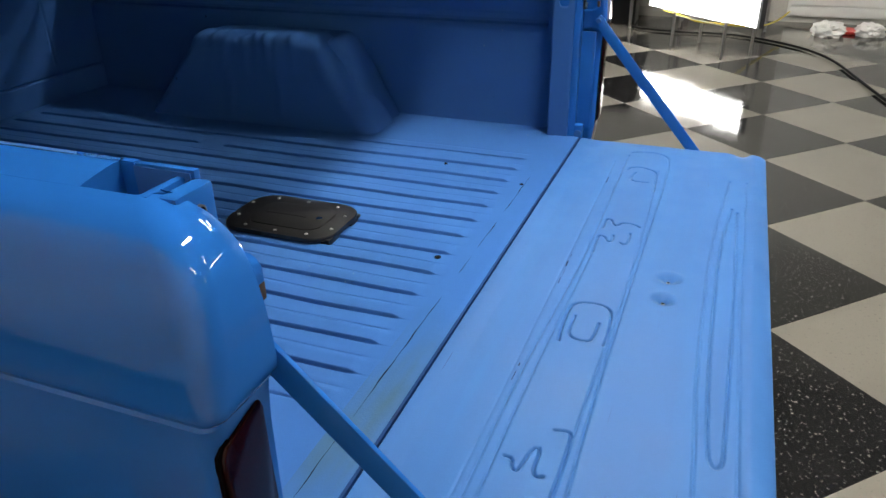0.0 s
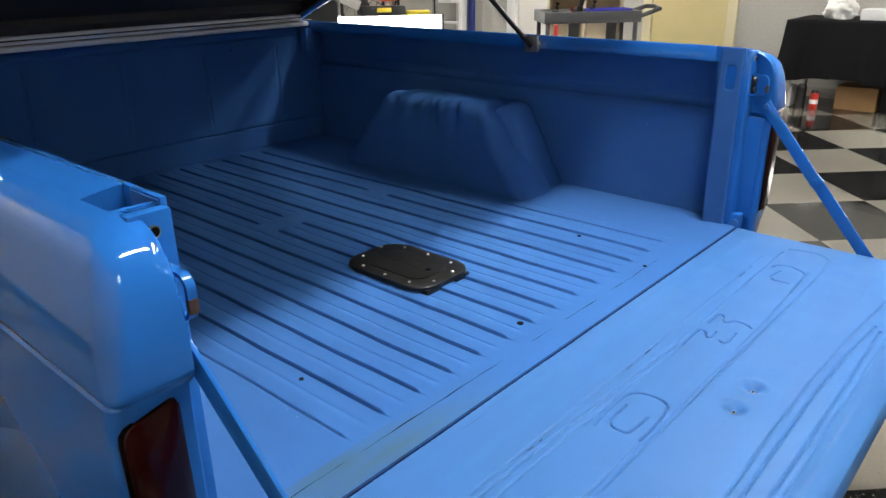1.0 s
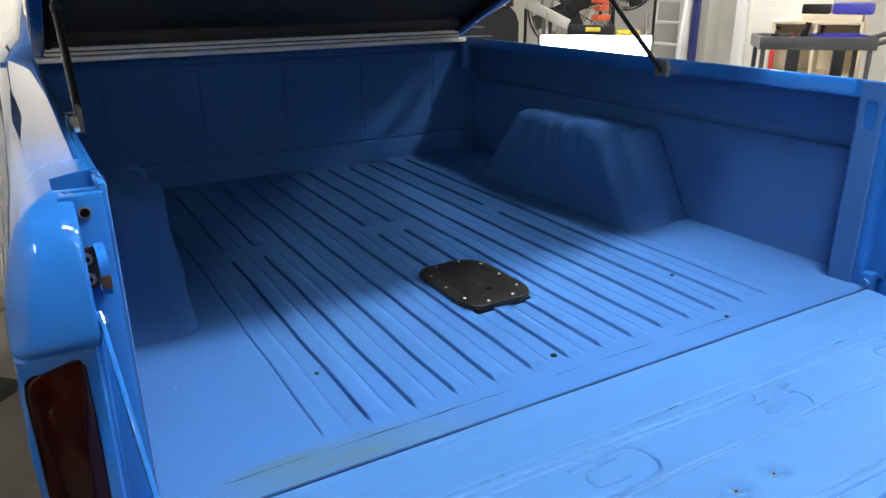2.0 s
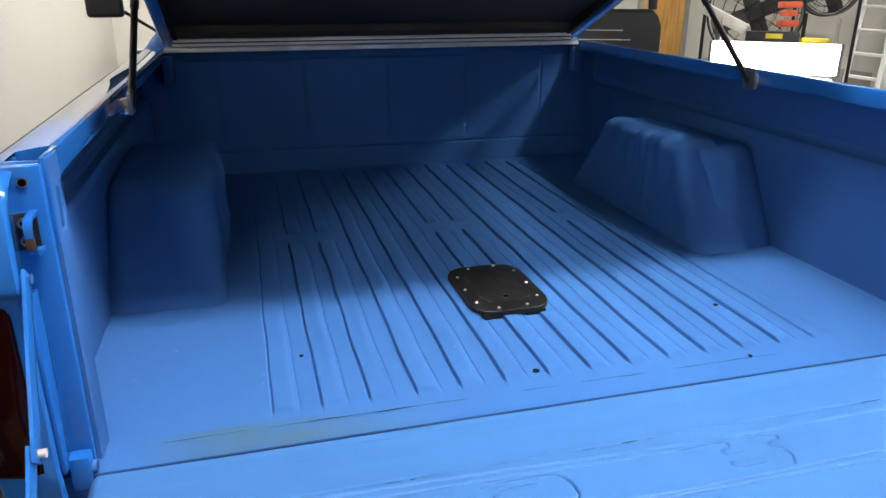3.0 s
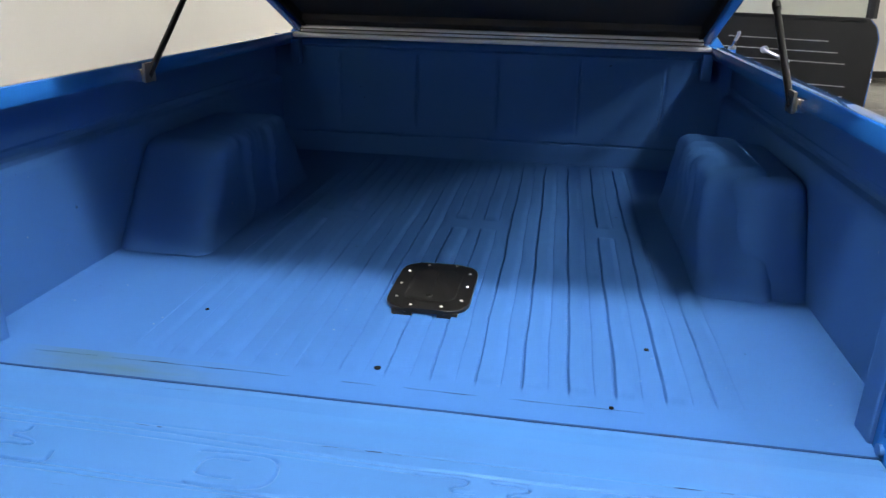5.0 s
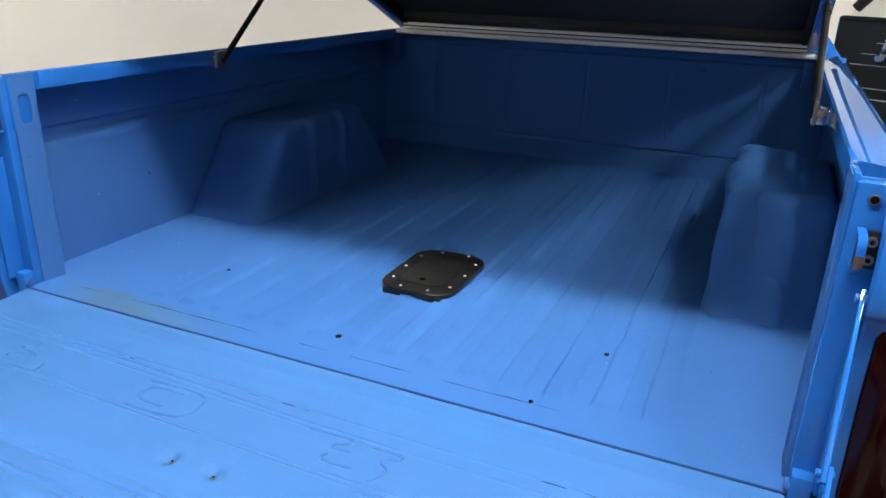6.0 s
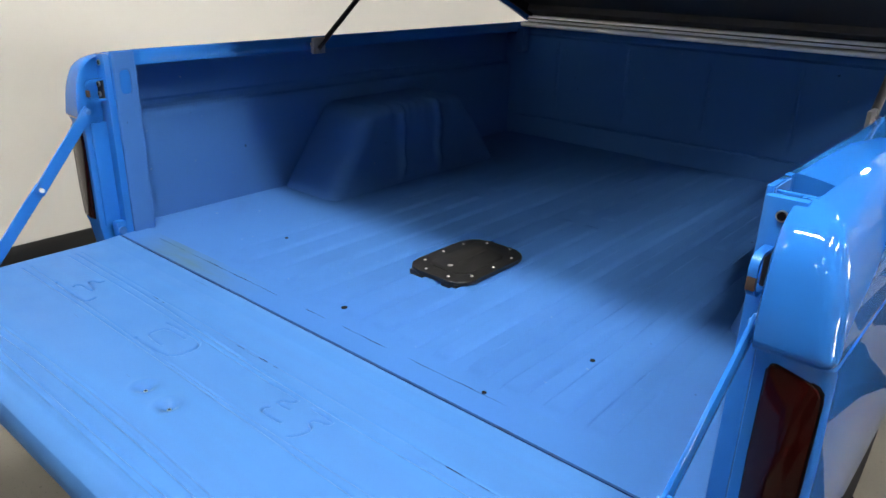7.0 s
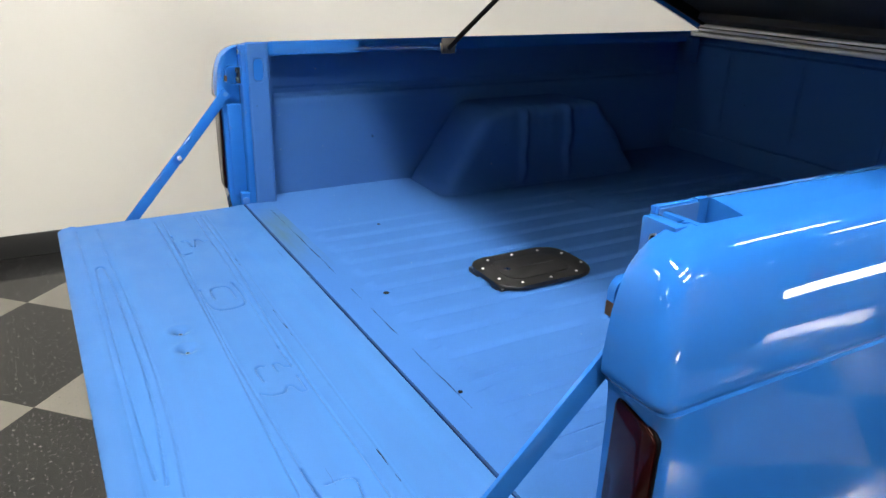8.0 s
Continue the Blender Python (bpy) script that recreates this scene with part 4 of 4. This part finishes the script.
duct = thing("filter_box", "long grey wooden box leaning beyond the shelf end", "box", at=(4.08, 5.42, 0))
part("body", slab(-0.25, 0.25, -0.08, 0.08, -0.05, 0.05, 0.008, 2, Matrix.Translation((0.0, 0, 1.08)) @ Matrix.Rotation(radians(-41), 4, "Z") @ Matrix.Rotation(radians(26), 4, "Y")), grey_wood, duct)
part("stand", slab(-0.04, 0.04, -0.04, 0.04, 0.0, 1.05, 0.006), grey_plastic, duct)


def drum_fan(x, y, angle, r, zc):
    ob = thing("drum_fan", "large black drum fan on a stand", "fan", at=(x, y, 0))
    ob.rotation_euler = (0, 0, radians(angle))
    bm = bmesh.new()
    rings(bm, [[(rr * math.cos(a), w, zc + rr * math.sin(a)) for rr, w in ((r, -0.14), (r + 0.02, -0.15), (r + 0.025, 0.15), (r, 0.14))] for a in [2 * math.pi * k / 40 for k in range(41)]], close=True, caps=False)
    part("drum", bm, black_metal, ob)
    for front in (-0.15, 0.15):
        bm = bmesh.new()
        for q in (0.2, 0.45, 0.7, 0.95):
            tube(bm, [(q * r * math.cos(a), front, zc + q * r * math.sin(a)) for a in [2 * math.pi * k / 24 for k in range(25)]], 0.004, 5)
        for k in range(12):
            a = 2 * math.pi * k / 12
            tube(bm, [(0.1 * r * math.cos(a), front, zc + 0.1 * r * math.sin(a)), (r * math.cos(a), front, zc + r * math.sin(a))], 0.003, 5)
        part("grille", bm, black_metal, ob, "black wire grille")
    for k in range(4):
        a = math.pi / 2 * k + 0.4
        m = Matrix.Translation((0, 0, zc)) @ Matrix.Rotation(-a, 4, "Y") @ Matrix.Translation((r * 0.5, 0, 0)) @ Matrix.Rotation(radians(28), 4, "X")
        part("blade", slab(-r * 0.42, r * 0.42, -0.01, 0.01, -0.09, 0.09, 0.004, 2, m), grey_plastic, ob)
    tube_part("hub", [(0, -0.12, zc), (0, 0.12, zc)], 0.07, black_metal, ob)
    for e in (-1, 1):
        tube_part("stand_leg", [(e * (r + 0.04), 0, zc), (e * (r + 0.04), 0, 0.03), (e * (r + 0.04), 0.3, 0.02), (e * (r + 0.04), -0.3, 0.02)], 0.02, black_metal, ob)
    return ob


drum_fan(4.98, 6.15, -35, 0.48, 1.10)
drum_fan(6.10, 6.35, -50, 0.30, 1.36)
jack = thing("floor_jack", "red-orange steel jack standing behind the shelf", "jack", at=(4.85, 5.45, 0))
part("post", slab(-0.03, 0.03, -0.03, 0.03, 0, 1.0, 0.006), steel, jack)
for zz, w in ((1.02, 0.10), (1.12, 0.07), (1.20, 0.11), (1.30, 0.06)):
    part("jack_arm", slab(-w, w, -0.05, 0.05, zz - 0.03, zz + 0.03, 0.012, 2), orange_plastic, jack)
part("base", slab(-0.2, 0.2, -0.15, 0.15, 0.0, 0.06, 0.01), orange_plastic, jack)

# ladder, post and the white opening
ladder = thing("step_ladder", "tall aluminium ladder leaning by the corner", "ladder", at=(6.60, 6.17, 0))
for yy in (-0.25, 0.25):
    tube_part("ladder_rail", [(0, yy, 0), (0.22, yy * 0.9, 3.0)], 0.028, white_plastic, ladder, "", 8)
for k in range(10):
    zz = 0.34 + 0.27 * k
    part("rung", slab(-0.03 + 0.073 * zz, 0.04 + 0.073 * zz, -0.25, 0.25, zz - 0.016, zz + 0.016, 0.006), white_plastic, ladder)
tagged(part("column", slab(6.98, 7.2, 5.80, 6.30, 0, CEIL, 0.01), concrete), "grey concrete corner column", "column", kind="structure")
tagged(part("trim", slab(7.10, 7.2, 5.34, 5.48, 0, 2.6, 0.01), white_plastic), "white painted door jamb", "trim", kind="structure")
tagged(part("trim", slab(6.86, 6.97, 6.06, 6.18, 0, 2.6, 0.01), white_plastic), "white painted post by the ladder", "trim", kind="structure")
tagged(part("trim", slab(6.90, 6.97, 5.92, 5.99, 0, 2.6, 0.01), dark_blue), "dark blue painted post", "trim", kind="structure")
tagged(part("trim", slab(7.17, 7.199, 4.25, 5.33, 0.16, 2.6, 0.004), warm_white), "white painted wall panel above a grey base", "trim", kind="structure")
tagged(part("baseboard", slab(7.16, 7.199, 4.25, 5.33, 0.0, 0.155, 0.004), grey_base), "grey wall base", "baseboard", kind="structure")

# yellow door in the concrete wall
door_1 = tagged(part("door_1", slab(7.175, 7.205, 2.50, 3.39, 0.01, 2.06, 0.006), yellow_paint), "pale yellow painted steel door", "door", kind="structure")
part("frame_side", slab(7.15, 7.2, 3.395, 3.50, 0, 2.12, 0.006), frame_cream, door_1)
part("frame_side", slab(7.15, 7.2, 2.39, 2.495, 0, 2.12, 0.006), frame_cream, door_1)
part("frame_head", slab(7.15, 7.2, 2.496, 3.394, 2.065, 2.12, 0.006), frame_cream, door_1)
bm = bmesh.new()
tube(bm, [(7.18, 3.30, 1.0), (7.11, 3.30, 1.0)], [0.015, 0.03], 12)
part("knob", bm, chrome, door_1, "round chrome knob")

# wooden door in the far wall
door_2 = tagged(part("door_2", slab(6.92, 7.82, WALL_N - 0.045, WALL_N - 0.004, 0.02, 2.08, 0.006), wood_door_mat), "honey-coloured wooden door", "door", kind="structure")
part("frame_side", slab(6.82, 6.915, WALL_N - 0.06, WALL_N, 0, 2.14, 0.006), grey_base, door_2)
part("frame_side", slab(7.825, 7.92, WALL_N - 0.06, WALL_N, 0, 2.14, 0.006), grey_base, door_2)
part("frame_head", slab(6.92, 7.82, WALL_N - 0.06, WALL_N, 2.085, 2.14, 0.006), grey_base, door_2)
bm = bmesh.new()
tube(bm, [(7.02, WALL_N - 0.04, 1.14), (7.02, WALL_N - 0.10, 1.14), (7.17, WALL_N - 0.10, 1.14)], 0.02, 10)
part("lever_handle", bm, screw_zinc, door_2, "chrome lever handle")

# slatted white shutter in the east wall
shutter = tagged(part("shutter", slab(7.17, 7.199, -3.6, -0.95, 0.06, 2.6, 0.004), slat_white), "white slatted roller shutter", "shutter", kind="structure")
for k in range(23):
    part("slat", slab(7.15, 7.172, -3.58, -0.97, 0.07 + 0.11 * k, 0.165 + 0.11 * k, 0.008, 2), slat_white, shutter)

# table under a black cloth
table = thing("draped_table", "table draped with a black cloth", "table", at=(6.68, 1.02, 0))
bm = bmesh.new()
W, D = 0.58, 0.34
outline = []
for k in range(96):
    u = k / 96 * 4
    side, f = int(u), u - int(u)
    p = [(-W + 2 * W * f, -D), (W, -D + 2 * D * f), (W - 2 * W * f, D), (-W, D - 2 * D * f)][side]
    outline.append(p)
loops = []
for lv, z in enumerate((0.835, 0.83, 0.80, 0.60, 0.40, 0.30)):
    grow = (0.96, 1.0, 1.01, 1.04, 1.08, 1.10)[lv]
    fold = (0, 0, 0.004, 0.012, 0.022, 0.028)[lv]
    loops.append([(-(q * grow + (fold * math.sin(k * 0.9) + 0.6 * fold * math.sin(k * 2.1 + 1)) * (1 if q > 0 else -1)) * 1.0,
                   (p * grow + fold * math.sin(k * 1.3)), z + (0.02 * math.sin(k * 0.35) if lv == 5 else 0)) for k, (p, q) in enumerate(outline)])
made = rings(bm, loops, close=True, caps=False)
bm.faces.new(made[0])
part("cloth", bm, cloth_black, table, "black cloth hanging in folds", 80)
part("tabletop", slab(-0.32, 0.32, -0.55, 0.55, 0.79, 0.825, 0.004), plywood, table)
for sx in (-1, 1):
    for sy in (-1, 1):
        tube_part("leg", [(sx * 0.27, sy * 0.5, 0), (sx * 0.27, sy * 0.5, 0.79)], 0.016, steel, table, "", 8)


def crumpled(name, label, category, x, y, z, r, squash, mat, seed):
    bm = bmesh.new()
    bmesh.ops.create_icosphere(bm, subdivisions=4, radius=r)
    for v in bm.verts:
        n = noise.noise(v.co * (3.5 / r) * 0.6 + Vector((seed, 0, 0))) + 0.6 * noise.noise(v.co * (9 / r) * 0.6 + Vector((0, seed, 0)))
        v.co *= 1 + 0.38 * n
        v.co.z = max(v.co.z * squash, -r * squash * 0.6) + r * squash * 0.6
    ob = part(name, bm, mat, None, smooth=60)
    ob.location = (x, y, z)
    return tagged(ob, label, category)


crumpled("white_bag", "crumpled white plastic bag on the black cloth", "bag", 6.62, 1.22, 0.836, 0.13, 0.9, white_cloth, 1.0)
crumpled("cleaning_rag", "crumpled white cleaning rag on the tiled floor", "rag", 6.55, -1.30, 0.0, 0.14, 0.55, white_cloth, 2.0)
crumpled("cleaning_rag", "small crumpled white cleaning rag on the tiled floor", "rag", 6.60, -1.66, 0.0, 0.12, 0.6, white_cloth, 3.3)
tagged(part("white_box", slab(6.50, 6.75, 0.78, 1.02, 0.837, 0.93, 0.006), white_plastic), "low white box on the black cloth", "box")
tagged(part("brown_box", slab(6.62, 6.95, 0.78, 1.14, 0.0, 0.22, 0.006), cardboard), "brown cardboard box under the draped table", "box")
tagged(part("dark_crate", slab(6.60, 6.90, 0.50, 0.74, 0.0, 0.26, 0.01), black_plastic), "black plastic crate under the draped table", "crate")
tagged(part("white_bucket", slab(6.48, 6.66, 1.50, 1.66, 0.0, 0.20, 0.02, 3), white_plastic), "small white bucket beside the draped table", "bucket")
can = thing("red_can", "red can with a white label band on the floor", "can", at=(6.45, 1.28, 0))
tube_part("can_body", [(0, 0, 0.0), (0, 0, 0.16)], 0.038, red_plastic, can, "", 20)
tube_part("label_band", [(0, 0, 0.06), (0, 0, 0.10)], 0.0388, white_plastic, can, "", 20)
tube_part("lid", [(0, 0, 0.16), (0, 0, 0.185)], [0.035, 0.024], black_plastic, can, "", 20)
dark_can = thing("black_can", "black spray can beside the red can", "can", at=(6.48, 1.41, 0))
tube_part("can_body", [(0, 0, 0.0), (0, 0, 0.20)], 0.045, black_plastic, dark_can, "", 20)
tube_part("lid", [(0, 0, 0.20), (0, 0, 0.23)], [0.042, 0.03], grey_plastic, dark_can, "", 20)
tagged(part("red_mat", slab(6.62, 6.86, -1.62, -1.18, 0.001, 0.03, 0.008), red_plastic), "flat red mat on the tiled floor", "mat")


# tool cart with a handle
cart = thing("tool_cart", "dark grey plastic utility cart loaded with tools", "cart", at=(4.92, 2.93, 0))
cart.rotation_euler = (0, 0, radians(-44))
CL, CD = 0.44, 0.24
for z0, h in ((0.86, 0.10), (0.28, 0.12)):
    tray = part("tray", slab(-CL, CL, -CD, CD, z0, z0 + 0.03, 0.008), grey_plastic, cart, "moulded grey tray")
    for x0, x1, y0, y1 in ((-CL, CL, -CD, -CD + 0.03), (-CL, CL, CD - 0.03, CD), (-CL, -CL + 0.03, -CD + 0.03, CD - 0.03), (CL - 0.03, CL, -CD + 0.03, CD - 0.03)):
        part("rim", slab(x0, x1, y0, y1, z0 + 0.02, z0 + h, 0.006), grey_plastic, tray)
for sx in (-1, 1):
    for sy in (-1, 1):
        part("post", slab(sx * (CL - 0.04) - 0.018, sx * (CL - 0.04) + 0.018, sy * (CD - 0.04) - 0.018, sy * (CD - 0.04) + 0.018, 0.12, 0.87, 0.008), grey_plastic, cart)
        tube_part("castor", [(sx * (CL - 0.05) - 0.02, sy * (CD - 0.04), 0.06), (sx * (CL - 0.05) + 0.02, sy * (CD - 0.04), 0.06)], 0.06, rubber, cart, "", 16)
bm = bmesh.new()
tube(bm, [(CL, -CD + 0.04, 0.91), (CL + 0.18, -CD + 0.05, 0.97), (CL + 0.20, 0, 0.98), (CL + 0.18, CD - 0.05, 0.97), (CL, CD - 0.04, 0.91)], 0.02, 8)
part("handle", bm, grey_plastic, cart)


def cart_thing(name, label, category, lx, ly, z, bm, mat):
    m = turned(-44, 4.92, 2.93)
    ob = part(name, bm, mat)
    ob.location = m @ Vector((lx, ly, z))
    ob.rotation_euler = (0, 0, radians(-44))
    return tagged(ob, label, category)


bm = slab(-0.19, 0.19, -0.10, 0.10, 0.0, 0.01)
for x0, x1, y0, y1 in ((-0.19, 0.19, -0.10, -0.09), (-0.19, 0.19, 0.09, 0.10), (-0.19, -0.18, -0.09, 0.09), (0.18, 0.19, -0.09, 0.09)):
    box(bm, x0, x1, y0, y1, 0.01, 0.085)
cart_thing("blue_tray", "shallow blue plastic tray on the tool cart", "tray", 0.18, -0.08, 0.891, bm, blue_plastic)
for lx, ly, h, r, mat, lab in ((-0.30, -0.05, 0.14, 0.03, black_plastic, "black power tool on the cart"), (-0.16, -0.06, 0.10, 0.025, red_plastic, "red tool grip on the cart"),
                               (-0.05, 0.05, 0.17, 0.03, black_plastic, "black spray bottle on the cart"), (0.05, -0.02, 0.15, 0.028, black_plastic, "black screwdriver grip on the cart")):
    bm = bmesh.new()
    tube(bm, [(0, 0, 0), (0, 0, h * 0.6), (0.01, 0, h * 0.62), (0.02, 0, h)], [r, r, r * 0.7, r * 0.85], 12)
    cart_thing("hand_tool", lab, "tool", lx, ly, 0.891, bm, mat)
for lx, z0, z1, w, mat, lab in ((-0.34, 0.70, 0.83, 0.02, red_plastic, "red clamp hooked on the cart rim"), (-0.18, 0.50, 0.84, 0.05, black_plastic, "black cloth hanging from the cart rim"),
                                (0.16, 0.66, 0.84, 0.045, black_plastic, "dark drill hanging from the cart rim")):
    cart_thing("hanging_tool", lab, "tool", lx, -CD - 0.025, 0, slab(-w, w, -0.02, 0.022, z0, z1 + 0.03, 0.012, 2), mat)

# plywood cabinet behind the cart
cabinet = thing("plywood_cabinet", "open plywood cabinet behind the tool cart", "cabinet", at=(6.0, 3.40, 0))
cabinet.rotation_euler = (0, 0, radians(-62))
for x0, x1, z0, z1 in ((-0.55, -0.52, 0, 1.0), (0.20, 0.23, 0, 1.0), (-0.18, -0.15, 0, 1.0)):
    part("side_board", slab(x0, x1, -0.25, 0.25, z0, z1, 0.003), plywood, cabinet)
for zz in (0.10, 0.52, 1.0):
    part("shelf_board", slab(-0.55, 0.23, -0.25, 0.25, zz, zz + 0.025, 0.003), plywood, cabinet)
part("back_board", slab(-0.55, 0.23, 0.235, 0.25, 0.10, 1.0), plywood, cabinet)
part("top_box", slab(-0.30, 0.20, -0.20, 0.20, 1.026, 1.085, 0.004), plywood, cabinet)
bin_ob = part("blue_bin", slab(-0.17, 0.17, -0.13, 0.13, 0.0, 0.10, 0.02, 2), blue_plastic)
bin_ob.matrix_basis = turned(-62, 6.06, 3.31, 1.087)
tagged(bin_ob, "blue plastic bin on the plywood cabinet", "bin")
case_ob = part("black_case", slab(-0.12, 0.12, -0.10, 0.10, 0.0, 0.09, 0.012, 2), black_plastic)
case_ob.matrix_basis = turned(-62, 5.90, 3.58, 1.087)
tagged(case_ob, "black case on the plywood cabinet", "case")

# cables on the floor
def cable(name, label, pts, r, mat):
    cu = bpy.data.curves.new(name, "CURVE")
    cu.dimensions = "3D"
    cu.bevel_depth = r
    cu.bevel_resolution = 2
    sp = cu.splines.new("NURBS")
    sp.points.add(len(pts) - 1)
    for q, p in zip(sp.points, pts):
        q.co = (*p, 1)
    sp.order_u = 4
    sp.use_endpoint_u = True
    cu.resolution_u = 6
    cu.materials.append(mat)
    return tagged(new(name, cu), label, "cable")


cable("black_cable", "thick black cable lying across the tiles", [(3.9, -1.55, 0.014), (4.47, -1.42, 0.014), (5.2, -1.32, 0.014), (5.75, -1.13, 0.014), (6.1, -0.75, 0.014), (6.37, -0.35, 0.014), (6.2, 0.2, 0.014), (6.45, 0.55, 0.014)], 0.010, rubber)
cable("extension_cord", "yellow extension cord strung from shelf to floor", [(6.80, -0.95, 0.16), (6.2, -0.8, 0.10), (5.3, -0.42, 0.26), (5.35, -0.28, 0.27), (5.45, -0.15, 0.25), (5.62, 0.0, 0.28), (5.75, 0.15, 0.29)], 0.008, yellow_plastic)

# ---- floor tiles ----
def tile_mesh(poly, name, mat):
    cx, cy = sum(p[0] for p in poly) / len(poly), sum(p[1] for p in poly) / len(poly)
    bm = bmesh.new()
    rings(bm, [[(x, y, -0.0042) for x, y in poly], [(x, y, -0.0008) for x, y in poly], [(cx + (x - cx) * 0.9975, cy + (y - cy) * 0.9975, 0.0) for x, y in poly]])
    return mesh_from(bm, name, mat, 0)


def tile_material(name, base, fleck, fleck_amount, rough):
    m = material(name, base, rough=rough, stain=0.35, stain_scale=2.5, stain_color=[c * 0.75 for c in base], rough_var=0.05, grain=0.2, grain_scale=300, spec=0.35)
    nt = m.node_tree
    p = nt.nodes["Principled BSDF"]
    src = p.inputs["Base Color"].links[0].from_socket
    tc = nt.nodes.new("ShaderNodeTexCoord")
    info = nt.nodes.new("ShaderNodeObjectInfo")
    add = nt.nodes.new("ShaderNodeVectorMath")
    add.operation = "ADD"
    nt.links.new(tc.outputs["Object"], add.inputs[0])
    nt.links.new(info.outputs["Location"], add.inputs[1])
    n = nt.nodes.new("ShaderNodeTexNoise")
    n.inputs["Scale"].default_value, n.inputs["Detail"].default_value = 85, 2
    nt.links.new(add.outputs[0], n.inputs["Vector"])
    r = nt.nodes.new("ShaderNodeMapRange")
    r.inputs["From Min"].default_value, r.inputs["From Max"].default_value, r.inputs["To Max"].default_value = 0.63, 0.70, fleck_amount
    nt.links.new(n.outputs["Fac"], r.inputs["Value"])
    x = nt.nodes.new("ShaderNodeMix")
    x.data_type = "RGBA"
    nt.links.new(src, x.inputs["A"])
    x.inputs["B"].default_value = (*fleck, 1)
    nt.links.new(r.outputs["Result"], x.inputs["Factor"])
    v = nt.nodes.new("ShaderNodeHueSaturation")
    rng = nt.nodes.new("ShaderNodeMapRange")
    rng.inputs["To Min"].default_value, rng.inputs["To Max"].default_value = 0.86, 1.12
    nt.links.new(info.outputs["Random"], rng.inputs["Value"])
    nt.links.new(rng.outputs["Result"], v.inputs["Value"])
    nt.links.new(x.outputs["Result"], v.inputs["Color"])
    nt.links.new(v.outputs["Color"], p.inputs["Base Color"])
    return m


tile_dark = tile_material("tile_dark", (0.012, 0.0118, 0.012), (0.13, 0.12, 0.11), 0.7, 0.09)
tile_light = tile_material("tile_light", (0.172, 0.160, 0.135), (0.11, 0.105, 0.09), 0.6, 0.11)
HALF = TILE / math.sqrt(2)
diamond = [(HALF - 0.0006, 0), (0, HALF - 0.0006), (-HALF + 0.0006, 0), (0, -HALF + 0.0006)]
whole = [tile_mesh(diamond, "tile", m) for m in (tile_dark, tile_light)]
far_tiles = [bmesh.new(), bmesh.new()]
for ox, oy, x0, x1, y0, y1 in ((1.905, -0.715, 0.0, WALL_E, WALL_S, BEND), (1.905, -0.715, 0.0, FAR_E, BEND, WALL_N), (-1.047, -0.745, WALL_W, 0.0, WALL_S, WALL_N)):
    for i in range(-40, 40):
        for j in range(-40, 40):
            cx, cy = ox + HALF + (i - j) * HALF, oy + (i + j) * HALF
            poly = [(cx + x, cy + y) for x, y in diamond]
            cut = clip(poly, x0, x1, y0, y1)
            if not cut:
                continue
            kind = (i + j) % 2
            if cy > 3.4 or cy < -3.6:
                far_tiles[kind].faces.new([far_tiles[kind].verts.new((x, y, 0.0)) for x, y in cut])
                continue
            same = len(cut) == 4 and all(abs(a[0] - b[0]) + abs(a[1] - b[1]) < 1e-9 for a, b in zip(poly, cut))
            tile = new("tile", whole[kind] if same else tile_mesh([(x - cx, y - cy) for x, y in cut], "tile", (tile_dark, tile_light)[kind]))
            tile.location = (cx, cy, 0)
            tile.parent = floor_slab
for bm, m in zip(far_tiles, (tile_dark, tile_light)):
    tagged(part("far_tiles", bm, m, floor_slab, smooth=0), kind="stuff")
